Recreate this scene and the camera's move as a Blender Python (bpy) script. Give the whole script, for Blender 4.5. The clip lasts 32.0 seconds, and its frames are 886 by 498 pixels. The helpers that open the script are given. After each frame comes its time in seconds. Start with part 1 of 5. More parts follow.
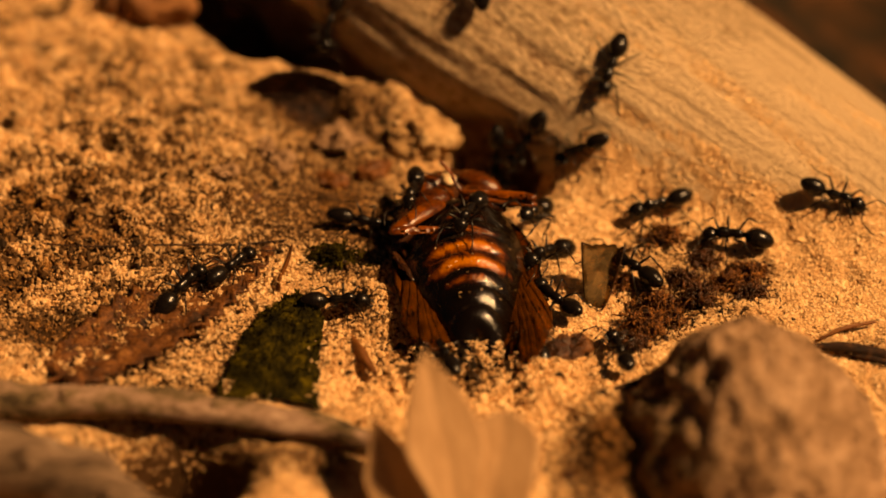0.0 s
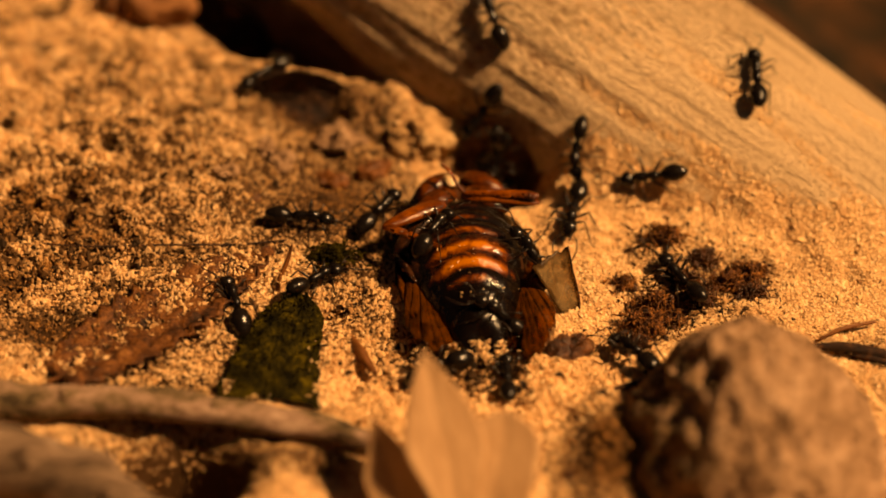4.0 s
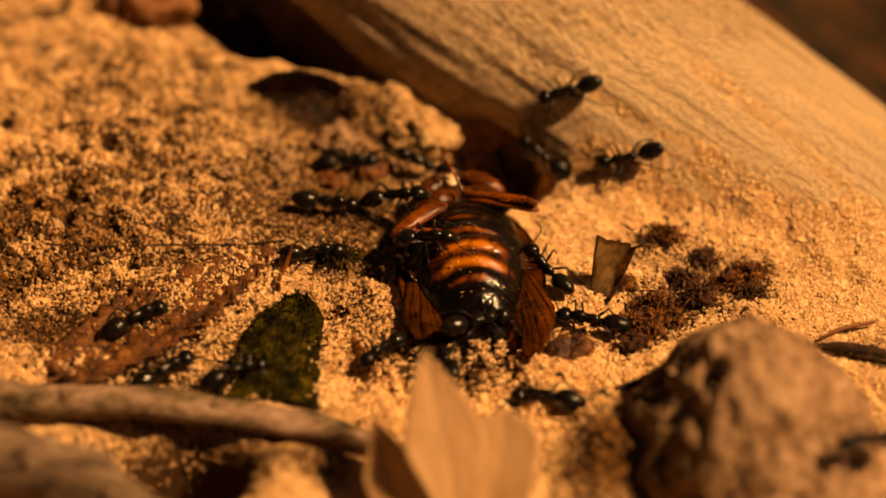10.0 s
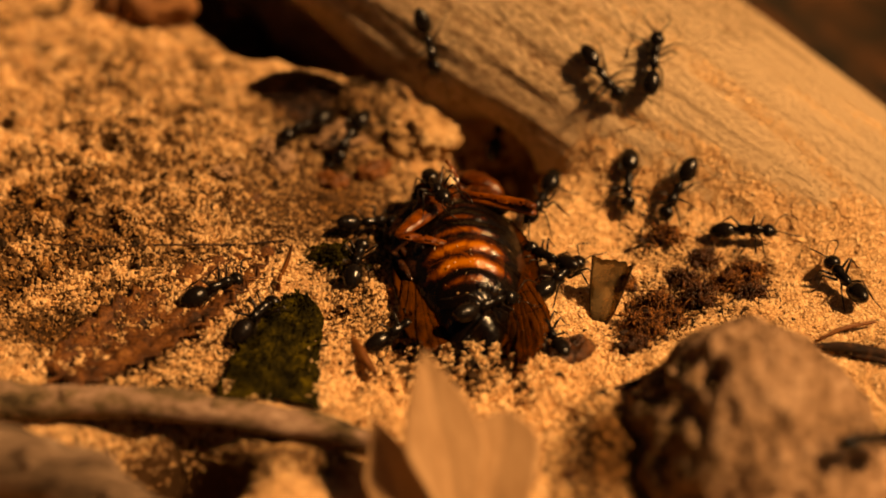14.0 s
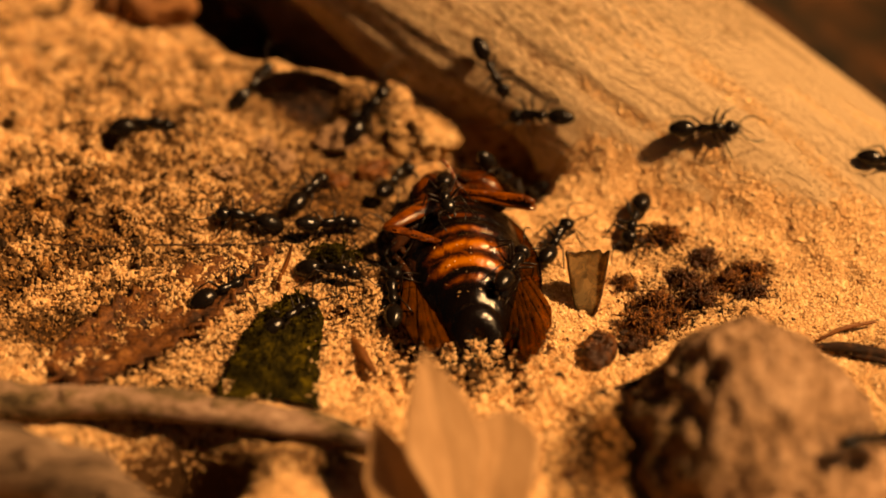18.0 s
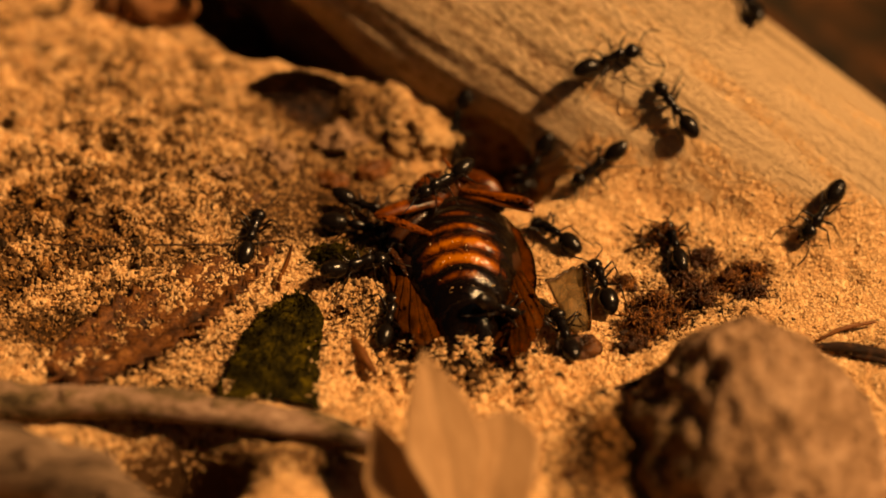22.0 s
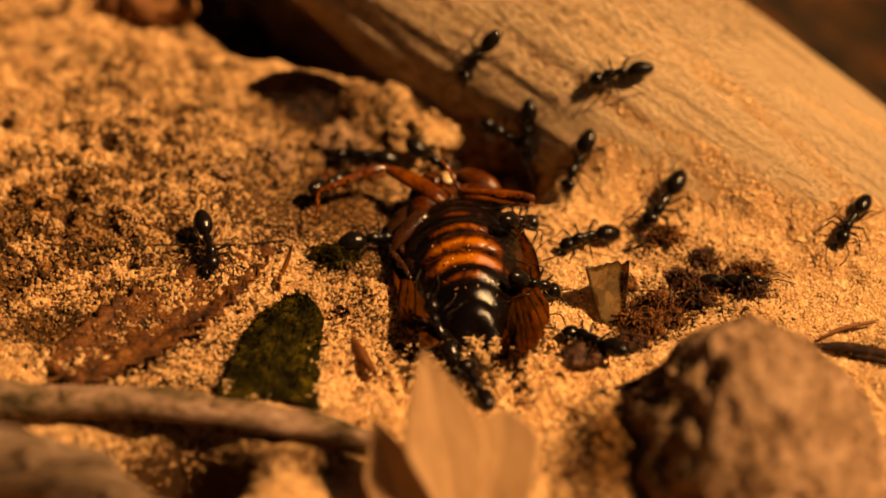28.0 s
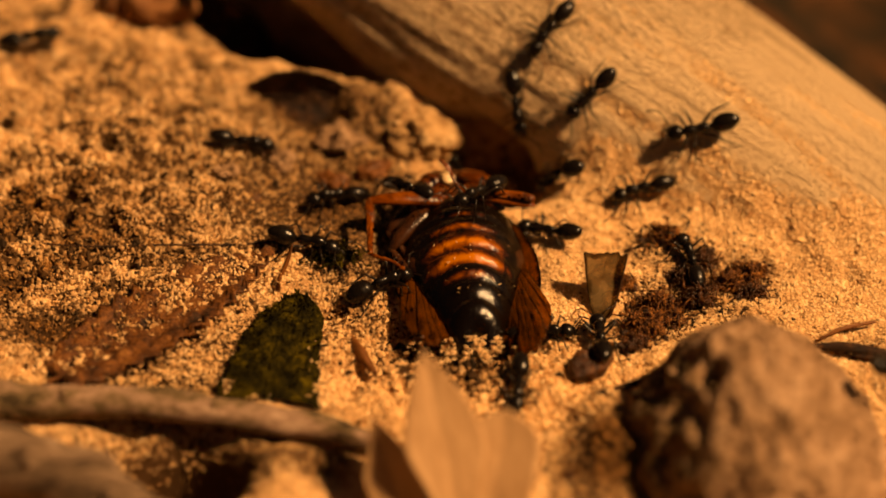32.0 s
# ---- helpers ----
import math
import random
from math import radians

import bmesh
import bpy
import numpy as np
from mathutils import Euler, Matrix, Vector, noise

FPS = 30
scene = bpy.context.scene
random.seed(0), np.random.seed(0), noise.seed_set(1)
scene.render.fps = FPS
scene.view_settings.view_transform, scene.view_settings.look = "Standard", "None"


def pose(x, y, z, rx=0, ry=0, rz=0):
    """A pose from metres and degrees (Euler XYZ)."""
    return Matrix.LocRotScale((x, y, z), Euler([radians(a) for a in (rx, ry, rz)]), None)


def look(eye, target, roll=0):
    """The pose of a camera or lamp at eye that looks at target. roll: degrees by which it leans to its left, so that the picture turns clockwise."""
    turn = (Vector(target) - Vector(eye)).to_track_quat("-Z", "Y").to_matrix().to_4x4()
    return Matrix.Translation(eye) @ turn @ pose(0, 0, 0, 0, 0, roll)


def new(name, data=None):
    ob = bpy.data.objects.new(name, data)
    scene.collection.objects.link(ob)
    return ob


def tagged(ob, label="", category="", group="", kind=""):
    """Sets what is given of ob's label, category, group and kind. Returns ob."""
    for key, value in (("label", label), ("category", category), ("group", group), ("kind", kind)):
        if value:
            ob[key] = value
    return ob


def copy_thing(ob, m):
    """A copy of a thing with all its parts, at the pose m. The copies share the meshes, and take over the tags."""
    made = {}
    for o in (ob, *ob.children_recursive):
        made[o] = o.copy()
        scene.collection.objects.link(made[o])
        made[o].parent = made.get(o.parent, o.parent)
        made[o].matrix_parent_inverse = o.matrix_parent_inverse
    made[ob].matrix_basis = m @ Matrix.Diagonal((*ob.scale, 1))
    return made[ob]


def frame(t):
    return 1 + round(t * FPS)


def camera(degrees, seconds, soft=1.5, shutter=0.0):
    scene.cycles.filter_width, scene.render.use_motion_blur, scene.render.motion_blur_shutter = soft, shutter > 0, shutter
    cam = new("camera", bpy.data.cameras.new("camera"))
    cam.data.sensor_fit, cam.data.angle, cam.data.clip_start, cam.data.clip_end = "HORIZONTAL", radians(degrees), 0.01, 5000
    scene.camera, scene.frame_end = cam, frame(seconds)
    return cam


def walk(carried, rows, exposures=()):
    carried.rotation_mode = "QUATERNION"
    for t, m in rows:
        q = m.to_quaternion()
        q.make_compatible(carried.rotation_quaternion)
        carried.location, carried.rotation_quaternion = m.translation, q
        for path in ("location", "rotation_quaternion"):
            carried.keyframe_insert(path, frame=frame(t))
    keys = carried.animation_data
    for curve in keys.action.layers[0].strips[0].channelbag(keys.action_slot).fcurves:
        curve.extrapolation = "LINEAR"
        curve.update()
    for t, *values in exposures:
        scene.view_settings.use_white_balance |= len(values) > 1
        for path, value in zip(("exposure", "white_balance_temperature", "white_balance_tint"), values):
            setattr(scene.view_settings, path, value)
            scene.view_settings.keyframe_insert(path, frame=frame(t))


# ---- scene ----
# Camera: a macro lens on a tripod, 17 cm from the prey
MM = 0.001
cam = camera(20, 32.0, soft=1.75)
EYE = (0.0, -0.12634, 0.11375)
walk(cam, [(0.0, look(EYE, (0, 0, 0))), (32.0, look(EYE, (0, 0, 0)))],
     exposures=[(t, e, 9900, 10) for t, e in ((0, 0.05), (1, 0.21), (2, 0.08), (3, 0.12), (6, 0.17), (7, 0.16), (8, 0.13), (9, 0.13), (10, 0.15), (11, -0.04), (12, -0.04), (13, 0.05), (14, -0.01), (17, 0.17), (18, 0.21), (19, 0.17), (20, -0.09), (21, -0.22), (22, -0.06), (23, 0.03), (24, 0.03), (25, 0.05), (28, 0.10), (29, 0.12), (30, 0.08), (31, 0.05), (32, 0.08))])
cam.data.dof.use_dof = True
cam.data.dof.focus_distance = 0.1655
cam.data.dof.aperture_fstop = 13.5

# World and sun: warm sunlight from the right, the light wavering a little
world = bpy.data.worlds.new("sky")
scene.world = world
world.use_nodes = True
sky = world.node_tree.nodes.new("ShaderNodeTexSky")
sky.sky_type, sky.sun_disc = "NISHITA", False
sky.sun_elevation, sky.sun_rotation = radians(52), radians(94)
sky.air_density, sky.dust_density, sky.ozone_density = 0.7, 5.0, 0.3
world.node_tree.links.new(sky.outputs[0], world.node_tree.nodes["Background"].inputs[0])
world.node_tree.nodes["Background"].inputs[1].default_value = 0.006
sun = new("sun", bpy.data.lights.new("sun", "SUN"))
sun.data.energy, sun.data.angle, sun.data.color = 5.6, radians(5.0), (1.0, 0.65, 0.38)
sun.matrix_world = look((0.998 * 0.616, -0.07 * 0.616, 0.788), (0, 0, 0))


# ---- materials ----
def shader(name, rough=0.6, spec=0.5):
    m = bpy.data.materials.new(name)
    m.use_nodes = True
    b = m.node_tree.nodes["Principled BSDF"]
    b.inputs["Roughness"].default_value = rough
    b.inputs["Specular IOR Level"].default_value = spec
    return m, m.node_tree.nodes, m.node_tree.links, b


def coords(nodes, links, scale, kind="Object", turn=(0, 0, 0)):
    c, p = nodes.new("ShaderNodeTexCoord"), nodes.new("ShaderNodeMapping")
    p.inputs["Scale"].default_value = scale if isinstance(scale, tuple) else (scale,) * 3
    p.inputs["Rotation"].default_value = turn
    links.new(c.outputs[kind], p.inputs["Vector"])
    return p.outputs[0]


def grain(nodes, links, vec, scale=1.0, detail=4.0, rough=0.6, warp=0.0):
    n = nodes.new("ShaderNodeTexNoise")
    n.inputs["Scale"].default_value, n.inputs["Detail"].default_value = scale, detail
    n.inputs["Roughness"].default_value, n.inputs["Distortion"].default_value = rough, warp
    links.new(vec, n.inputs["Vector"])
    return n.outputs[0]


def ramp(nodes, links, fac, stops):
    r = nodes.new("ShaderNodeValToRGB")
    el = r.color_ramp.elements
    while len(el) < len(stops):
        el.new(0.5)
    for e, (p, c) in zip(el, stops):
        e.position, e.color = p, (*c, 1)
    links.new(fac, r.inputs[0])
    return r.outputs[0]


def blend(nodes, links, fac, a, b, how="MIX"):
    x = nodes.new("ShaderNodeMix")
    x.data_type, x.blend_type = "RGBA", how
    for v, s in ((fac, x.inputs[0]), (a, x.inputs[6]), (b, x.inputs[7])):
        if isinstance(v, (int, float)):
            s.default_value = v
        elif isinstance(v, tuple):
            s.default_value = (*v, 1)
        else:
            links.new(v, s)
    return x.outputs[2]


def maths(nodes, links, op, a, b=0.0, clamp=False):
    x = nodes.new("ShaderNodeMath")
    x.operation, x.use_clamp = op, clamp
    for v, s in ((a, x.inputs[0]), (b, x.inputs[1])):
        if isinstance(v, (int, float)):
            s.default_value = v
        else:
            links.new(v, s)
    return x.outputs[0]


def relief(nodes, links, bsdf, height, depth, strength=1.0):
    b = nodes.new("ShaderNodeBump")
    b.inputs["Strength"].default_value, b.inputs["Distance"].default_value = strength, depth
    links.new(height, b.inputs["Height"])
    links.new(b.outputs[0], bsdf.inputs["Normal"])


def attribute(nodes, name):
    a = nodes.new("ShaderNodeAttribute")
    a.attribute_name = name
    return a.outputs["Fac"]


def island(nodes):
    return nodes.new("ShaderNodeNewGeometry").outputs["Random Per Island"]


def sawdust_material():
    m, n, l, b = shader("sawdust", 0.9, 0.25)
    v = coords(n, l, 1000.0)
    fine = grain(n, l, v, 3.2, 5, 0.7)
    mid = grain(n, l, v, 0.6, 4, 0.6)
    tone = ramp(n, l, fine, [(0.28, (0.44, 0.24, 0.115)), (0.5, (0.60, 0.35, 0.175)), (0.72, (0.84, 0.55, 0.285))])
    tone = blend(n, l, maths(n, l, "MULTIPLY", mid, 0.55), tone, (0.62, 0.37, 0.18))
    # this mask browns soiled sawdust and also paints shade into pits and hollows
    brown = maths(n, l, "MULTIPLY", maths(n, l, "SUBTRACT", attribute(n, "dirt_shade"), 0.24), 1.15, True)
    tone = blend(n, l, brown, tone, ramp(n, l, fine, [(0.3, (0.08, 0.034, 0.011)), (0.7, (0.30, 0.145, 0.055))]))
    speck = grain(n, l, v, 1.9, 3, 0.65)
    dirt_shade = maths(n, l, "SUBTRACT", maths(n, l, "ADD", speck, attribute(n, "dirt_shade")), 0.90)
    dirt_shade = maths(n, l, "MULTIPLY", dirt_shade, 9.0, True)
    tone = blend(n, l, dirt_shade, tone, (0.070, 0.032, 0.011))
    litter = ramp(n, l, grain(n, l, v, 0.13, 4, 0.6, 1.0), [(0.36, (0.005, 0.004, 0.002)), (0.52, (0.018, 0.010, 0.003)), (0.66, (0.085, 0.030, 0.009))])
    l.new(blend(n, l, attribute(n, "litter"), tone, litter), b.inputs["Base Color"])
    relief(n, l, b, fine, 0.00022, 0.9)
    return m


def chip_material():
    m, n, l, b = shader("wood_chips", 0.85, 0.25)
    tone = ramp(n, l, island(n), [(0.0, (0.33, 0.17, 0.075)), (0.10, (0.67, 0.40, 0.20)), (0.6, (0.845, 0.550, 0.285)), (1.0, (0.91, 0.66, 0.40))])
    # chips darken with the ground: soil, plus the shade painted in hollows
    soiled_shaded = maths(n, l, "MULTIPLY", maths(n, l, "SUBTRACT", attribute(n, "dirt_shade"), 0.26), 1.3, True)
    soil_shade_tone = ramp(n, l, grain(n, l, coords(n, l, 1000.0), 5.0, 2), [(0.35, (0.09, 0.034, 0.009)), (0.65, (0.38, 0.18, 0.058))])
    l.new(blend(n, l, soiled_shaded, tone, soil_shade_tone), b.inputs["Base Color"])
    return m


def crumb_material():
    m, n, l, b = shader("soil_crumbs", 0.9, 0.2)
    l.new(ramp(n, l, island(n), [(0.0, (0.014, 0.008, 0.004)), (0.7, (0.07, 0.034, 0.014)), (1.0, (0.20, 0.10, 0.04))]), b.inputs["Base Color"])
    return m


def log_material():
    m, n, l, b = shader("weathered_wood", 0.78, 0.3)
    v = coords(n, l, (110.0, 1000.0, 1000.0))
    streak = grain(n, l, v, 1.0, 7, 0.66, 1.6)
    fibre = grain(n, l, coords(n, l, (260.0, 3600.0, 3600.0)), 1.0, 3, 0.6)
    tone = ramp(n, l, streak, [(0.32, (0.13, 0.065, 0.035)), (0.42, (0.42, 0.255, 0.145)), (0.52, (0.64, 0.435, 0.27)), (0.66, (0.84, 0.64, 0.44))])
    broad = grain(n, l, coords(n, l, (22.0, 230.0, 230.0)), 1.0, 5, 0.6, 0.8)
    tone = blend(n, l, ramp(n, l, broad, [(0.40, (0.6, 0.6, 0.6)), (0.54, (0.0, 0.0, 0.0))]), tone, (0.30, 0.17, 0.075))
    tone = blend(n, l, 0.25, tone, ramp(n, l, fibre, [(0.3, (0.28, 0.17, 0.075)), (0.7, (0.70, 0.49, 0.26))]))
    vein = grain(n, l, coords(n, l, (14.0, 420.0, 420.0)), 1.0, 6, 0.7, 2.2)
    tone = blend(n, l, ramp(n, l, vein, [(0.37, (0.9, 0.9, 0.9)), (0.47, (0.0, 0.0, 0.0))]), tone, (0.27, 0.13, 0.055))
    patch = grain(n, l, coords(n, l, (70.0, 160.0, 160.0)), 1.0, 3, 0.5)
    tone = blend(n, l, ramp(n, l, patch, [(0.44, (0, 0, 0)), (0.66, (0.4, 0.4, 0.4))]), tone, (0.36, 0.225, 0.13))
    worn = maths(n, l, "MULTIPLY", attribute(n, "groove"), maths(n, l, "ADD", fibre, 0.25), True)
    tone = blend(n, l, worn, tone, (0.23, 0.105, 0.045))
    dust = grain(n, l, coords(n, l, (1500.0, 3300.0, 3300.0)), 1.0, 5, 0.7)
    lies = maths(n, l, "ADD", dust, maths(n, l, "MULTIPLY", attribute(n, "dusty"), 0.30))
    tone = blend(n, l, ramp(n, l, lies, [(0.46, (0, 0, 0)), (0.57, (0.85, 0.85, 0.85))]), tone, (0.84, 0.60, 0.37))
    l.new(tone, b.inputs["Base Color"])
    relief(n, l, b, maths(n, l, "ADD", streak, maths(n, l, "MULTIPLY", dust, 1.0)), 0.0007, 1.0)
    return m


def mottled(name, stops, scale, rough=0.8, spec=0.3, bump=0.0002, fine=6.0, turn=(0, 0, 0), stretch=(1, 1, 1)):
    """Two scales of noise over a ramp of colours; scale in features a millimetre."""
    m, n, l, b = shader(name, rough, spec)
    v = coords(n, l, tuple(1000.0 * scale * s for s in stretch), turn=turn)
    big, small = grain(n, l, v, 1.0, 5, 0.6, 0.4), grain(n, l, v, fine, 4, 0.65)
    f = maths(n, l, "ADD", maths(n, l, "MULTIPLY", big, 0.65), maths(n, l, "MULTIPLY", small, 0.35))
    l.new(ramp(n, l, f, stops), b.inputs["Base Color"])
    relief(n, l, b, f, bump, 0.9)
    return m


def chitin(name, dark, light, rough, bump=0.00002, hairs=9.0):
    m, n, l, b = shader(name, rough, 0.32)
    v = coords(n, l, 1000.0)
    f = grain(n, l, v, hairs, 4, 0.6)
    l.new(ramp(n, l, f, [(0.35, dark), (0.75, light)]), b.inputs["Base Color"])
    r = maths(n, l, "MULTIPLY_ADD", grain(n, l, v, 3.0, 3, 0.5), 0.25)
    r.node.inputs[2].default_value = rough - 0.12
    l.new(r, b.inputs["Roughness"])
    relief(n, l, b, f, bump, 0.8)
    return m


def banded_material():
    """Belly plates: amber in the middle, nearly black at the sides and hind edge; 'amber' gives the share."""
    m, n, l, b = shader("belly_plate", 0.16, 0.5)
    v = coords(n, l, 1000.0)
    f = maths(n, l, "ADD", attribute(n, "amber"), maths(n, l, "MULTIPLY", maths(n, l, "SUBTRACT", grain(n, l, v, 0.8, 5, 0.65, 0.8), 0.5), 1.6))
    l.new(ramp(n, l, f, [(0.26, (0.004, 0.002, 0.001)), (0.46, (0.040, 0.009, 0.002)), (0.72, (0.17, 0.040, 0.005)), (1.05, (0.46, 0.135, 0.016))]), b.inputs["Base Color"])
    relief(n, l, b, grain(n, l, v, 1.1, 5, 0.62), 0.00022, 0.6)
    return m


def lump_material():
    """Rotten wood: mauve-brown and finely crumbly; 'soil' darkens it for clinging soil and for painted shade."""
    m, n, l, b = shader("crumbly_wood_lump", 0.9, 0.2)
    v = coords(n, l, 1000.0)
    big, fine = grain(n, l, v, 0.42, 4, 0.6, 0.6), grain(n, l, v, 2.6, 4, 0.7)
    f = maths(n, l, "ADD", maths(n, l, "MULTIPLY", big, 0.4), maths(n, l, "MULTIPLY", fine, 0.6))
    tone = ramp(n, l, f, [(0.38, (0.07, 0.036, 0.018)), (0.46, (0.24, 0.138, 0.078)), (0.54, (0.40, 0.245, 0.152)), (0.64, (0.62, 0.420, 0.285))])
    shaded_crust = ramp(n, l, grain(n, l, v, 1.3, 4, 0.65, 0.5), [(0.38, (0.014, 0.008, 0.003)), (0.52, (0.085, 0.048, 0.016)), (0.68, (0.32, 0.190, 0.080))])
    clings = maths(n, l, "MULTIPLY", maths(n, l, "SUBTRACT", maths(n, l, "ADD", attribute(n, "soil"), maths(n, l, "MULTIPLY", grain(n, l, v, 0.9, 5, 0.75), 1.1)), 0.82), 3.2, True)
    l.new(blend(n, l, clings, tone, shaded_crust), b.inputs["Base Color"])
    relief(n, l, b, f, 0.0006, 0.9)
    return m


def wing_material(name, dark, light, alpha):
    m, n, l, b = shader(name, 0.2, 0.5)
    v = coords(n, l, 1000.0)
    f = maths(n, l, "ADD", attribute(n, "vein"), maths(n, l, "MULTIPLY", grain(n, l, v, 0.8, 6, 0.72, 0.8), 1.0))
    l.new(ramp(n, l, f, [(0.22, light), (0.80, dark)]), b.inputs["Base Color"])
    b.inputs["Transmission Weight"].default_value = alpha
    b.inputs["IOR"].default_value = 1.2
    relief(n, l, b, f, 0.00005, 0.8)
    return m


SAWDUST, CHIPS, CRUMBS, WEATHERED = sawdust_material(), chip_material(), crumb_material(), log_material()
ANT_BLACK = chitin("ant_shell", (0.003, 0.002, 0.002), (0.010, 0.007, 0.005), 0.23, 0.000006)
ANT_GASTER = chitin("ant_gaster", (0.003, 0.002, 0.002), (0.013, 0.009, 0.006), 0.22, 0.000008, 14.0)
ANT_LIMB = chitin("ant_limb", (0.005, 0.003, 0.002), (0.022, 0.011, 0.006), 0.32, 0.000006)
ANT_EYE = chitin("ant_eye", (0.004, 0.004, 0.004), (0.012, 0.011, 0.010), 0.15)
PLATE = banded_material()
AMBER = mottled("amber_limb", [(0.36, (0.022, 0.005, 0.001)), (0.5, (0.12, 0.026, 0.003)), (0.72, (0.30, 0.074, 0.008))], 0.9, 0.17, 0.5, 0.00012)
COXA = mottled("reddish_coxa", [(0.38, (0.010, 0.003, 0.001)), (0.52, (0.085, 0.018, 0.002)), (0.74, (0.26, 0.064, 0.007))], 0.6, 0.2, 0.5, 0.00018)
PALE_FLESH = mottled("pale_flesh", [(0.3, (0.45, 0.26, 0.11)), (0.7, (0.80, 0.62, 0.38))], 0.8, 0.35, 0.5, 0.0001)
DARK_SHELL = mottled("dark_shell", [(0.3, (0.010, 0.005, 0.003)), (0.7, (0.07, 0.022, 0.007))], 0.6, 0.25, 0.6, 0.0001)
WING = wing_material("veined_wing", (0.006, 0.002, 0.0008), (0.30, 0.084, 0.012), 0.65)
SCALE_WING = wing_material("clear_wing", (0.08, 0.042, 0.015), (0.40, 0.270, 0.135), 0.55)
STRAW = mottled("dry_straw_leaf", [(0.34, (0.31, 0.172, 0.082)), (0.5, (0.43, 0.255, 0.135)), (0.66, (0.52, 0.325, 0.180))], 0.35, 0.7, 0.3, 0.00012, 5.0, stretch=(1.6, 0.5, 1))
DEAD_LEAF = mottled("dead_brown_leaf", [(0.34, (0.035, 0.012, 0.004)), (0.5, (0.14, 0.045, 0.010)), (0.68, (0.27, 0.092, 0.024))], 0.45, 0.55, 0.35, 0.00025)
ROTTEN_LEAF = mottled("rotten_brown_leaf", [(0.38, (0.016, 0.006, 0.002)), (0.47, (0.075, 0.024, 0.006)), (0.56, (0.16, 0.055, 0.013)), (0.68, (0.34, 0.150, 0.050))], 0.8, 0.6, 0.3, 0.0004)
GREEN_LEAF = mottled("decaying_green_leaf", [(0.40, (0.004, 0.0035, 0.0005)), (0.52, (0.026, 0.020, 0.002)), (0.66, (0.135, 0.098, 0.010))], 0.8, 0.75, 0.06, 0.0007)
BARK = mottled("grey_brown_bark", [(0.37, (0.020, 0.013, 0.007)), (0.45, (0.13, 0.088, 0.045)), (0.54, (0.28, 0.175, 0.125)), (0.66, (0.56, 0.39, 0.29))], 0.55, 0.85, 0.25, 0.0005, stretch=(0.5, 1, 1))
OLD_BARK = mottled("fibrous_grey_bark", [(0.36, (0.030, 0.018, 0.011)), (0.47, (0.12, 0.076, 0.048)), (0.56, (0.22, 0.145, 0.10)), (0.68, (0.40, 0.29, 0.21))], 0.7, 0.85, 0.25, 0.0005, 4.0, (0, 0, radians(24)), (0.16, 1.3, 1.0))
LUMP = lump_material()
DEBRIS = mottled("dark_plant_debris", [(0.36, (0.004, 0.002, 0.001)), (0.52, (0.030, 0.010, 0.003)), (0.72, (0.22, 0.085, 0.024))], 1.6, 0.7, 0.35, 0.0003)
RED_FIBRE = mottled("rotten_red_fibre", [(0.36, (0.008, 0.003, 0.001)), (0.5, (0.09, 0.027, 0.005)), (0.64, (0.40, 0.150, 0.034))], 2.2, 0.6, 0.3, 0.0002)
RUST_CHIP = mottled("rusty_bark_chip", [(0.3, (0.09, 0.03, 0.012)), (0.55, (0.24, 0.10, 0.04)), (0.8, (0.40, 0.20, 0.09))], 0.4, 0.8, 0.3, 0.0003)
SEED = mottled("seed_scrap", [(0.36, (0.012, 0.004, 0.002)), (0.52, (0.060, 0.019, 0.005)), (0.72, (0.26, 0.095, 0.028))], 1.2, 0.35, 0.4, 0.0003)


# ---- shapes (all lengths below in millimetres) ----
def vnoise(x, y, cell, seed):
    """Smooth value noise in -1..1 over cells of that many millimetres."""
    x, y = np.asarray(x, float) / cell, np.asarray(y, float) / cell
    i, j = np.floor(x), np.floor(y)
    fx, fy = x - i, y - j
    fx, fy = fx * fx * (3 - 2 * fx), fy * fy * (3 - 2 * fy)

    def rnd(a, b):
        s = np.sin(a * 127.1 + b * 311.7 + seed * 74.7) * 43758.5453
        return 2 * (s - np.floor(s)) - 1

    return (rnd(i, j) * (1 - fx) + rnd(i + 1, j) * fx) * (1 - fy) + (rnd(i, j + 1) * (1 - fx) + rnd(i + 1, j + 1) * fx) * fy


LOG_A, LOG_B = Vector((-4.6, 29.4, 4.5)), Vector((20.8, 12.6, -4.5))  # two points of the log's axis
LOG_RA, LOG_RB = 12.5, 10.9                                          # and its radii there
PREY = (1.4, -2.2)
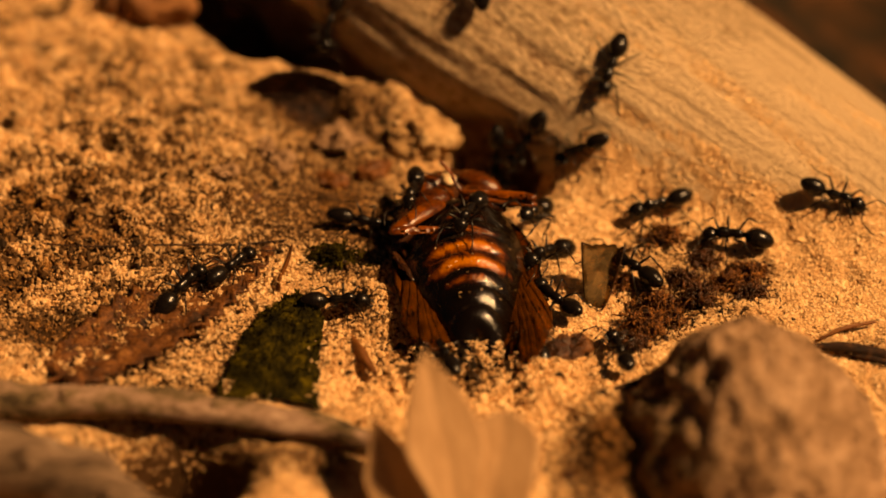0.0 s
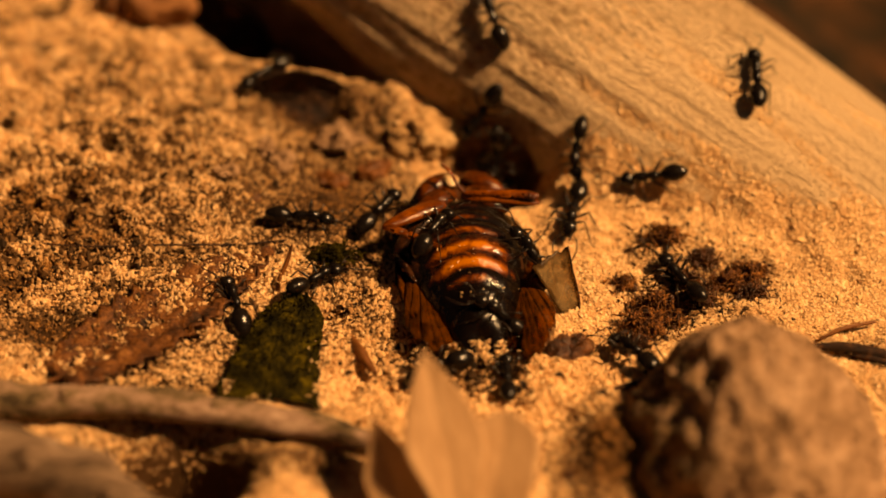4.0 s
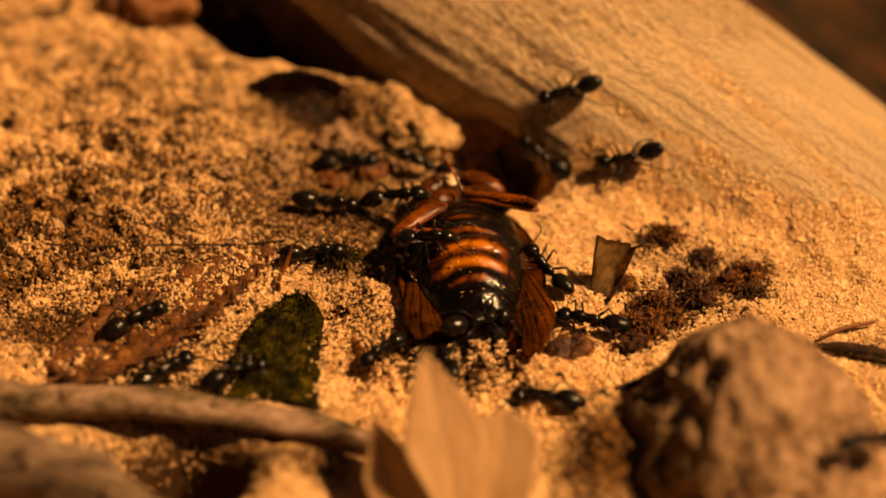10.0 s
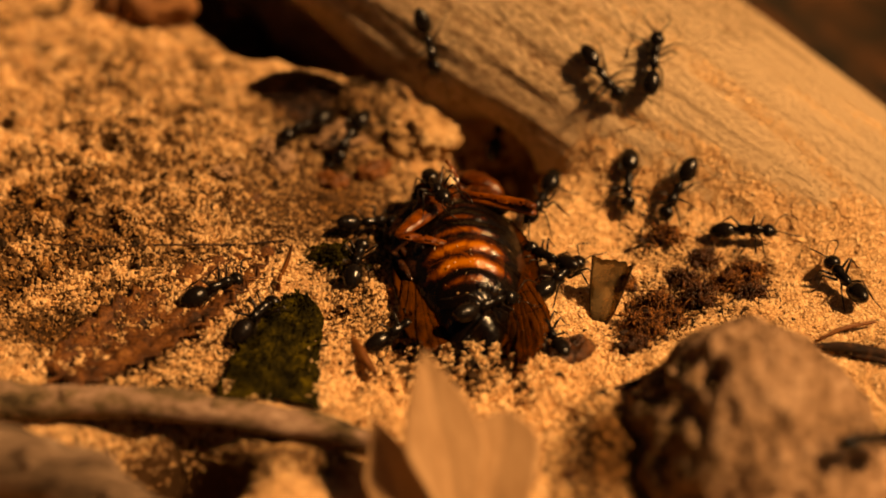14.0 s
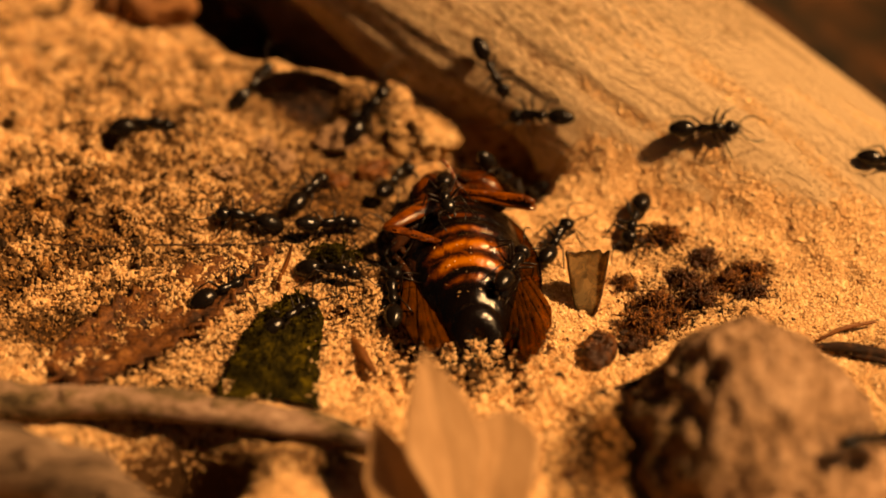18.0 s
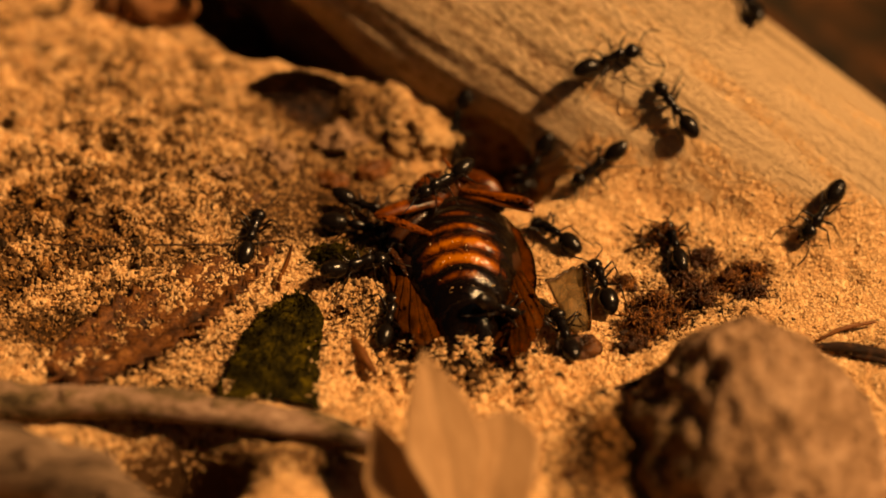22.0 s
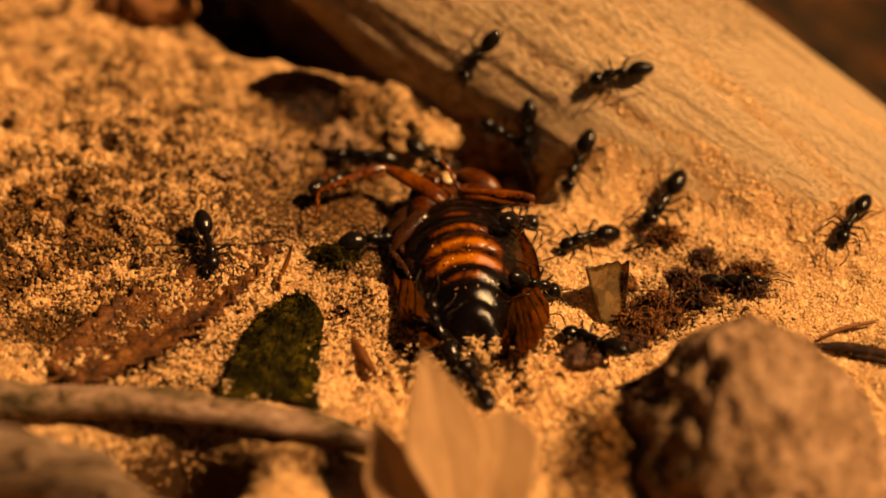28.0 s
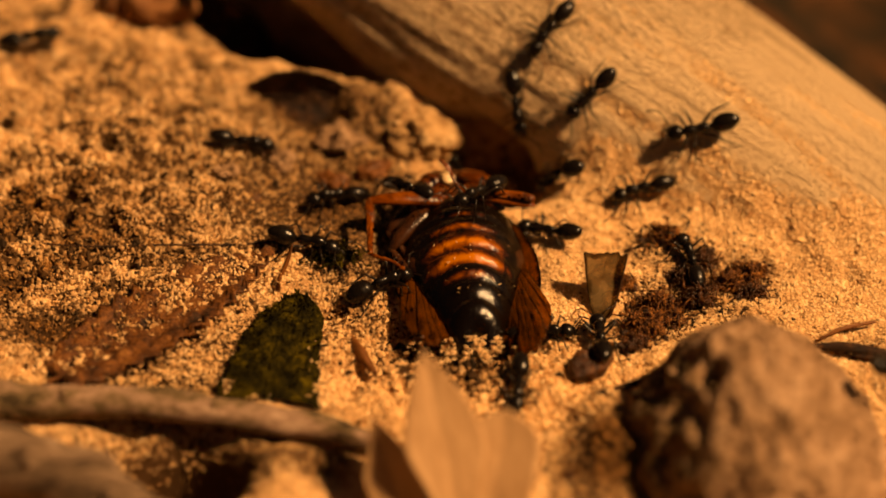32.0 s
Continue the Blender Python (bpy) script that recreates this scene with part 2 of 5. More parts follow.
# rises and hollows of the sawdust: x, y, half-widths, height
SWELLS = [(-4.8, -4.6, 1.1, 3.6, 0.6), (-21, 9, 12, 9, 2.2), (-10.5, 15.8, 6, 2.4, 2.2), (-9.4, 13.2, 1.9, 1.2, -2.6), (-9.8, 23.8, 4.6, 3.2, -8.0), (-24, 26, 5, 4, 1.6), (-4.0, 20.0, 4.0, 2.8, -5.5),
          (3.6, 10.6, 2.3, 2.4, -6.0), (-2, 10.2, 2.4, 2.0, 1.4), (-4.6, 13.8, 2.6, 1.7, 2.0), (10.6, 8.4, 2.4, 2.4, 1.8), (-0.6, -11.6, 1.5, 0.9, 0.5), (1.8, -11.8, 1.2, 0.8, 0.3), (2.0, -9.5, 3.0, 1.0, -1.0), (22, 8.0, 7.5, 4.4, 0.8), (32, 2.5, 7, 4.2, 0.8), (-31, 24, 9, 8, 3.0),
          (-16.8, -21.3, 2.0, 1.3, -26.0), (-8.5, -20.0, 2.6, 0.9, 0.8), (-10.2, -22.0, 1.6, 1.6, 1.4), (5.2, 8.4, 1.7, 1.7, -3.5), (1.5, -2, 5, 7, -0.5), (-30.5, 16.3, 1.2, 1.0, -1.0), (-24.5, -9.4, 1.5, 0.9, -0.9),
          (19.3, -2.9, 1.7, 1.2, -1.3), (14.0, -5.9, 2.0, 1.5, -1.2), (27.6, -10.2, 1.8, 0.8, -0.7), (-13.8, 3.4, 1.2, 0.9, 0.7), (11.4, -19.6, 1.7, 3.2, 1.9), (38, 38, 14, 14, -14), (-8, 8.2, 4, 2, -0.6)]


def bed(x, y):
    """Height of the sawdust without its grain."""
    x, y = np.asarray(x, float), np.asarray(y, float)
    z = 0.0 * x
    for cx, cy, sx, sy, h in SWELLS:
        z = z + h * np.exp(-0.5 * (((x - cx) / sx) ** 2 + ((y - cy) / sy) ** 2))
    near = np.exp(-(x * x + y * y) / 3600.0)
    rest = np.clip(log_top(x, y) - 0.7, -30, 30)
    drift = 1.1 * np.log(np.exp(z / 1.1) + np.exp(np.minimum(rest, z + 6) / 1.1)) - z
    z = z + drift / (1 + np.exp(np.clip(-(x - 7.1) / 0.7, -60, 60)))
    return z + near * (0.40 * vnoise(x, y, 4.0, 3) + 0.18 * vnoise(x, y, 1.7, 5)) + (1 - near) * 6 * vnoise(x, y, 60.0, 8)


def log_top(x, y):
    """Height of the log's upper face over (x, y), far below ground beside it."""
    u = (LOG_B - LOG_A).normalized()
    h = Vector((u.x, u.y, 0)).normalized()
    s = ((x - LOG_A.x) * h.x + (y - LOG_A.y) * h.y) / (LOG_B - LOG_A).dot(h)
    off = -(x - LOG_A.x) * h.y + (y - LOG_A.y) * h.x
    r = LOG_RA + (LOG_RB - LOG_RA) * s
    zc = LOG_A.z + (LOG_B.z - LOG_A.z) * s
    return np.where(np.abs(off) < r, zc + np.sqrt(np.maximum(r * r - off * off, 0)) / math.hypot(u.x, u.y) - 0.1, -50.0)


def dome(x, y, cx, cy, rx, ry, top, base=0.0):
    q = 1 - ((x - cx) / rx) ** 2 - ((y - cy) / ry) ** 2
    return np.where(q > 0, base + (top - base) * np.sqrt(np.maximum(q, 0)), -50.0)


def surface(x, y):
    """What an ant at (x, y) walks on."""
    z = np.maximum(bed(x, y), log_top(x, y))
    z = np.maximum(z, dome(x, y, PREY[0], PREY[1] + 0.8, 4.4, 8.4, 2.7))
    return float(np.maximum(z, dome(x, y, 20.6, -19.2, 8.0, 8.4, 8.3)))


def part(name, bm, material, parent=None, label="", smooth=True):
    """Links a bmesh, or (vertices, faces), in millimetres as one mesh object."""
    me = bpy.data.meshes.new(name)
    if isinstance(bm, tuple):
        me.from_pydata([(v[0] * MM, v[1] * MM, v[2] * MM) for v in bm[0]], [], bm[1])
    else:
        bmesh.ops.scale(bm, vec=(MM, MM, MM), verts=bm.verts)
        bmesh.ops.recalc_face_normals(bm, faces=bm.faces)
        bm.to_mesh(me)
        bm.free()
    me.materials.append(material)
    if smooth:
        me.polygons.foreach_set("use_smooth", [True] * len(me.polygons))
    ob = new(name, me)
    ob.parent = parent
    if label:
        ob["label"] = label
    return ob


def floats(ob, name, values):
    ob.data.attributes.new(name, "FLOAT", "POINT").data.foreach_set("value", np.asarray(values, np.float32))


def place(ob, x, y, z, rx=0, ry=0, rz=0):
    ob.matrix_basis = pose(x * MM, y * MM, z * MM, rx, ry, rz)
    return ob


def tube(bm, pts, radii, segs=8, flat=1.0, closed=True):
    """A round limb through pts, its ends drawn in."""
    pts = [Vector(p) for p in pts]
    rings, side = [], None
    for i, p in enumerate(pts):
        d = (pts[min(i + 1, len(pts) - 1)] - pts[max(i - 1, 0)]).normalized()
        if side is None:
            side = d.cross(Vector((0, 0, 1)))
            side = side.normalized() if side.length > 1e-3 else Vector((1, 0, 0))
        side = (side - d * side.dot(d)).normalized()
        up = side.cross(d)
        rings.append([bm.verts.new(p + radii[i] * (math.cos(a) * side + flat * math.sin(a) * up))
                      for a in (2 * math.pi * k / segs for k in range(segs))])
    for a, b in zip(rings, rings[1:]):
        for k in range(segs):
            bm.faces.new((a[k], a[(k + 1) % segs], b[(k + 1) % segs], b[k]))
    if closed:
        for ring, p, out in ((rings[0], pts[0], pts[0] - pts[1]), (rings[-1], pts[-1], pts[-1] - pts[-2])):
            tip = bm.verts.new(p + out.normalized() * 0.5 * (ring[0].co - p).length)
            for k in range(segs):
                bm.faces.new((ring[k], ring[(k + 1) % segs], tip))
    return rings


def thorns(bm, share, long, seed):
    """Draws some of a limb's faces out into spines."""
    rng = random.Random(seed)
    picked = [f for f in bm.faces if len(f.verts) == 4 and rng.random() < share]
    bmesh.ops.inset_individual(bm, faces=picked, thickness=0.02)
    bmesh.ops.poke(bm, faces=picked, offset=long)


def along(pts, radii, n):
    """n points and radii spaced evenly along a limb."""
    at = np.linspace(0, len(pts) - 1, n)
    k = np.arange(len(pts))
    return [tuple(float(np.interp(a, k, [p[c] for p in pts])) for c in range(3)) for a in at], [float(np.interp(a, k, radii)) for a in at]


def lathe(bm, profile, segs=14, wide=1.0, tall=1.0, lift=0.0, dip=0.0):
    """A body along x from (x, radius) pairs; dip lowers it towards +x."""
    x0 = profile[0][0]
    tube(bm, [(x, 0, lift - dip * (x - x0)) for x, _ in profile], [r for _, r in profile], segs)
    for v in bm.verts:
        v.co.y *= wide
        mid = lift - dip * (v.co.x - x0)
        v.co.z = mid + (v.co.z - mid) * tall


def oval(n, x0, x1, r, tip=0.0):
    """Profile of an egg from x0 to x1; tip moves its widest place forward."""
    out = []
    for i in range(n + 1):
        a = math.pi * (0.04 + 0.92 * i / n)
        c = -math.cos(a)
        out.append(((x0 + x1) / 2 + (x1 - x0) / 2 * c, r * math.sin(a) * (1 + tip * c)))
    return out


def sheet(rows, thick):
    """A thin curled sheet from a grid of points, with thickness: (vertices, faces)."""
    h, w = len(rows), len(rows[0])
    top = [Vector(p) for r in rows for p in r]
    nor = []
    for i in range(h):
        for j in range(w):
            du = Vector(rows[i][min(j + 1, w - 1)]) - Vector(rows[i][max(j - 1, 0)])
            dv = Vector(rows[min(i + 1, h - 1)][j]) - Vector(rows[max(i - 1, 0)][j])
            c = du.cross(dv)
            nor.append(c.normalized() if c.length > 1e-9 else Vector((0, 0, 1)))
    k = h * w
    verts = [p + n * thick / 2 for p, n in zip(top, nor)] + [p - n * thick / 2 for p, n in zip(top, nor)]
    faces = []
    for i in range(h - 1):
        for j in range(w - 1):
            a = i * w + j
            faces += [(a, a + 1, a + w + 1, a + w), (k + a + w, k + a + w + 1, k + a + 1, k + a)]
    rim = [j for j in range(w)] + [i * w + w - 1 for i in range(1, h)] + [(h - 1) * w + j for j in range(w - 2, -1, -1)] + [i * w for i in range(h - 2, 0, -1)]
    for a, b in zip(rim, rim[1:] + rim[:1]):
        faces.append((b, a, k + a, k + b))
    return verts, faces


def lump(rx, ry, rz, rough, cell, seed, level=4, pits=()):
    """A rough rounded clod."""
    bm = bmesh.new()
    bmesh.ops.create_icosphere(bm, subdivisions=level, radius=1.0)
    for v in bm.verts:
        d = v.co.normalized()
        p = Vector((d.x * rx, d.y * ry, d.z * rz))
        k = noise.fractal((p + Vector((seed * 7.3, 0, 0))) / cell, 0.9, 2.1, 5)
        for px, py, pz, pr, depth in pits:
            q = (p - Vector((px, py, pz))).length / pr
            k -= depth / rough * math.exp(-q * q * q)
        v.co = p + d * rough * k
    return bm


# ---- ground ----
def axis_steps(lo, hi, step, far):
    mid = np.arange(lo, hi + step / 2, step)
    out, gap = [], step
    edge = 0.0
    while edge < far:
        gap *= 1.28
        edge += gap
        out.append(edge)
    return np.concatenate([lo - np.array(out[::-1]), mid, hi + np.array(out)])


# soil patches, plus shade painted into holes, under the branch and beside the prey
STAINS_AND_SHADE = [(19.2, -3, 2.4, 1.8, 0.36), (14.2, -5.4, 2.6, 2.0, 0.36), (16.8, -4.4, 2.6, 2.2, 0.26), (13.2, -8.0, 1.6, 1.6, 0.3), (20.8, -3.6, 1.4, 2.4, 0.25), (8.4, -11.2, 2.4, 2.0, 0.13), (8.6, -20.6, 1.8, 2.4, 0.3), (-6.2, -4.5, 2.4, 2.8, 0.20), (4.4, 10.6, 3.2, 2.8, 0.6), (-7, 6.2, 4.6, 3.4, 0.34), (-5.5, 12.5, 3.0, 2.0, 0.3), (-16, 4, 5, 3, 0.14), (14.6, 0.6, 2.2, 1.8, 0.4), (-24.5, -9.4, 2.0, 1.2, 0.5),
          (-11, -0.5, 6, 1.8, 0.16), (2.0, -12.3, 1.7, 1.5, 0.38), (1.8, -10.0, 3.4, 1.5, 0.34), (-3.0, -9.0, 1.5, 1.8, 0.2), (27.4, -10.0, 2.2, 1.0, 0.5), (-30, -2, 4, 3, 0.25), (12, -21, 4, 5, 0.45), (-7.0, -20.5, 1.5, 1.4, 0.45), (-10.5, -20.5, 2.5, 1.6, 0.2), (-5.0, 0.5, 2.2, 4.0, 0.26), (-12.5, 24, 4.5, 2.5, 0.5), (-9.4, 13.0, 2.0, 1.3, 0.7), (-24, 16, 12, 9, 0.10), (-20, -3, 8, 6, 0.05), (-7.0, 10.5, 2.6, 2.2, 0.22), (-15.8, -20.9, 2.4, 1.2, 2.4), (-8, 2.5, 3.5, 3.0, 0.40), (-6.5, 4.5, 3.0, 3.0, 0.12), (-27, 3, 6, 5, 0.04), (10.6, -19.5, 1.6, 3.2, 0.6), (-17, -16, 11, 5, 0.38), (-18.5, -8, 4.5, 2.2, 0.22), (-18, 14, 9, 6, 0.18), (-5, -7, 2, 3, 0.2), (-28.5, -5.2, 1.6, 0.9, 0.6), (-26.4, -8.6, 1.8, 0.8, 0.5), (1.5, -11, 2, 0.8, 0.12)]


def coarse(x, y):
    """Where the sawdust is trodden into coarse dirty clumps, 0 to 1."""
    far = 1 / (1 + np.exp(np.clip((x + 12) / 4, -60, 60))) / (1 + np.exp(np.clip(-(y + 14) / 3, -60, 60)))
    return far * (0.42 + 0.58 * np.exp(-0.5 * (((x + 26) / 8) ** 2 + ((y - 0.5) / 6) ** 2)))


def lumpy(x, y):
    """Where the sawdust lies in coarse crumbs, 0 to 1."""
    heap = 0.65 * np.exp(-(((x - 3.5) / 9) ** 2 + ((y + 13.5) / 5) ** 2)) + 0.35 * np.exp(-(((x + 6) / 7) ** 2 + ((y - 9) / 6) ** 2))
    heap = heap + 0.5 * np.exp(-(((x + 5.5) / 3.5) ** 2 + ((y + 7) / 5) ** 2))
    return np.maximum(coarse(x, y), heap)


def dirt_and_shade(x, y):
    """How dark the sawdust is: soil and frass among it, and shade painted into pits and hollows."""
    left = coarse(x, y)
    soil = 0.5 + 0.35 * vnoise(x, y, 7.0, 21) + 0.8 * vnoise(x, y, 2.0, 22) + 0.9 * vnoise(x, y, 1.0, 23)
    # the same pits that loose() carves; their crevice shade goes into the colour
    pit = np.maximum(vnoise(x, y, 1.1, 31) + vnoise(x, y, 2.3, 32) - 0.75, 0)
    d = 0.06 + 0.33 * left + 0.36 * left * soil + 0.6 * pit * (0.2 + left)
    d = d + np.exp(-((x - 1.4) / 3.0) ** 2 - ((y + 11.2) / 2.2) ** 2) * (0.10 + 0.5 * np.maximum(vnoise(x, y, 1.3, 43) + vnoise(x, y, 0.6, 44) - 0.1, 0))
    for cx, cy, sx, sy, h in STAINS_AND_SHADE:
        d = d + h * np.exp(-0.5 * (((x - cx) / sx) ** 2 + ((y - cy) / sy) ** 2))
    return d


def loose(x, y):
    """Grain of the loose sawdust: clumps and pits, coarser at the far left."""
    left = lumpy(x, y)
    z = 0.11 * vnoise(x, y, 0.75, 11) * (1 + 2.5 * left) + 0.10 * vnoise(x, y, 0.42, 12) * (1 + 1.5 * left)
    z = z + (0.24 + 0.37 * left) * vnoise(x, y, 1.5, 14) + 0.28 * vnoise(x, y, 2.9, 15)
    pit = np.maximum(vnoise(x, y, 1.1, 31) + vnoise(x, y, 2.3, 32) - 0.75, 0)
    tail = np.exp(-((x - 1.2) / 3.4) ** 2 - ((y + 11.2) / 2.0) ** 2)
    return z - 1.35 * pit * (0.12 + left) + tail * (0.42 * vnoise(x, y, 0.9, 41) + 0.30 * vnoise(x, y, 0.5, 42))


def build_ground():
    xs, ys = axis_steps(-36, 36, 0.17, 30000.0), axis_steps(-27, 38, 0.19, 30000.0)
    gx, gy = np.meshgrid(xs, ys)
    near = np.exp(-((gx / 55) ** 2 + (gy / 55) ** 2) ** 2)
    z = bed(gx, gy)
    z = z + near * (loose(gx, gy) + 0.07 * vnoise(gx, gy, 0.24, 13))
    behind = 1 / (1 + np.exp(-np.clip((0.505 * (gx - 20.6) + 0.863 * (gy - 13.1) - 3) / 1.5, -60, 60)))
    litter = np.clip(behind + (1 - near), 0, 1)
    dirt_shade = dirt_and_shade(gx, gy)
    ny, nx = gx.shape
    me = bpy.data.meshes.new("ground")
    co = np.stack([gx, gy, z], -1).reshape(-1, 3) * MM
    i = (np.arange(ny - 1)[:, None] * nx + np.arange(nx - 1)[None]).reshape(-1)
    quads = np.stack([i, i + 1, i + nx + 1, i + nx], -1)
    me.from_pydata(co.tolist(), [], quads.tolist())
    me.materials.append(SAWDUST)
    me.polygons.foreach_set("use_smooth", [True] * len(me.polygons))
    ob = tagged(new("ground", me), "loose tan sawdust with dark soil specks and shade painted into hollows", "ground", kind="structure")
    floats(ob, "dirt_shade", dirt_shade.reshape(-1))
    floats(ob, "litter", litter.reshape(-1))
    return ob


def scatter(name, count, size, material, seed, keep, label):
    """Many tiny splinters lying on the ground, as one object."""
    rng = np.random.default_rng(seed)
    x, y = rng.uniform(-35, 35, count * 3), rng.uniform(-26, 34, count * 3)
    ok = keep(x, y, rng)
    x, y = x[ok][:count], y[ok][:count]
    n = len(x)
    left = lumpy(x, y)
    z = bed(x, y) + loose(x, y)
    z = np.where(log_top(x, y) > z, log_top(x, y) - 0.05, z)
    for ox, oy, oz, dx, dy, ln, half, rise, share in ((-24.4, -13.2, 0.98, 0.755, 0.656, 16.5, 3.0, 0.035, 0.36), (-11.2, -15.2, 0.75, 0.105, 0.995, 9.2, 2.4, 0.05, 0.008)):
        along, across = (x - ox) * dx + (y - oy) * dy, (x - ox) * dy - (y - oy) * dx
        on = (along > 0.5) & (along < ln) & (np.abs(across) < half) & (rng.uniform(0, 1, n) < share)
        z = np.where(on, np.maximum(z, oz + rise * along), z)
    a, tilt = rng.uniform(0, 2 * np.pi, n), rng.normal(0, 0.85, n) * np.clip(0.4 + 1.2 * left, 0, 1)
    ln = size * rng.gamma(4, 0.25, n) * (0.80 + 0.85 * left)
    w, t = ln * rng.uniform(0.35, 0.85, n), ln * (rng.uniform(0.14, 0.36, n) * np.clip(0.6 + left, 0, 1) + 0.08 * left)
    d = np.stack([np.cos(a) * np.cos(tilt), np.sin(a) * np.cos(tilt), np.sin(tilt)], -1)
    s = np.stack([-np.sin(a), np.cos(a), rng.normal(0, 0.3, n)], -1)
    c = np.stack([x, y, z + 0.05], -1)
    up = np.array([0, 0, 1.0])
    v = np.stack([c - d * ln[:, None] / 2, c + s * w[:, None] / 2, c + d * ln[:, None] / 2, c - s * w[:, None] / 2, c + up * t[:, None], c - up * t[:, None]], 1)
    f = np.array([(0, 1, 4), (1, 2, 4), (2, 3, 4), (3, 0, 4), (1, 0, 5), (2, 1, 5), (3, 2, 5), (0, 3, 5)])
    faces = (np.arange(n)[:, None, None] * 6 + f[None]).reshape(-1, 3)
    me = bpy.data.meshes.new(name)
    me.from_pydata((v.reshape(-1, 3) * MM).tolist(), [], faces.tolist())
    me.materials.append(material)
    me.attributes.new("dirt_shade", "FLOAT", "POINT").data.foreach_set("value", np.repeat(dirt_and_shade(x, y), 6).astype(np.float32))
    return tagged(new(name, me), label, "debris", kind="stuff")


def off_log(x, y, rng):
    over = log_top(x, y) - bed(x, y)
    bare = rng.uniform(0, 1, len(x)) < np.where((dirt_and_shade(x, y) > 0.9) & ((y < -18) | (y > 9)), 0.03, np.clip(1.6 - 1.8 * dirt_and_shade(x, y), 0.35, 1))
    front = 0.505 * (x - 20.6) + 0.863 * (y - 13.1) < 2
    return front & bare & (over < 0.2) | front & ((x > 9.3) & (rng.uniform(0, 1, len(x)) < 0.05 + 0.9 * np.exp(-np.maximum(over, 0) / 2.4)))


def by_tail(x, y, rng):
    """The scraped heap of coarse crumbs round the prey's tail."""
    q = ((x - 1.8) / 3.6) ** 2 + ((y + 10.4) / 1.9) ** 2
    return rng.uniform(0, 1, len(x)) < 0.9 * np.exp(-q)


def on_soil(x, y, rng):
    left = coarse(x, y)
    spots = 0.0 * x
    for cx, cy, r in [(19.2, -3, 2.0), (14.6, -5.2, 2.2), (15.0, 0.4, 1.6), (5.0, 10, 2.6), (-24.5, -9.4, 1.4), (11, -20, 2.4), (2.2, -12.4, 1.4), (27.6, -10.2, 1.4), (17.5, -1.5, 1.4)]:
        spots = spots + np.exp(-0.5 * ((x - cx) ** 2 + (y - cy) ** 2) / (r * r))
    want = 0.012 + 0.9 * np.clip(dirt_and_shade(x, y) - 0.28, 0, 1) + 1.2 * spots
    return (log_top(x, y) < bed(x, y) + 0.2) & (rng.uniform(0, 1, len(x)) < want)


# ---- log ----
# weathered grooves along the grain: from, to, angle round the log, half-width, depth
GROOVES = [(11, 29, 2.37, 0.05, 0.38), (27, 46, 2.42, 0.035, 0.34), (23, 38, 2.12, 0.018, 0.14), (15, 33, 1.80, 0.016, 0.12),
           (29, 48, 1.92, 0.018, 0.16), (33, 47, 2.25, 0.015, 0.14), (6, 24, 2.08, 0.02, 0.14), (30, 44, 2.60, 0.02, 0.2)]

# rotted hollows in its lower side: place along, angle, half-length, half-width, depth, sharpness of its rim
HOLLOWS = [(17.4, 3.26, 3.2, 0.24, 6.0, 2), (-2.0, 3.55, 8.0, 0.42, 7.5, 2)]


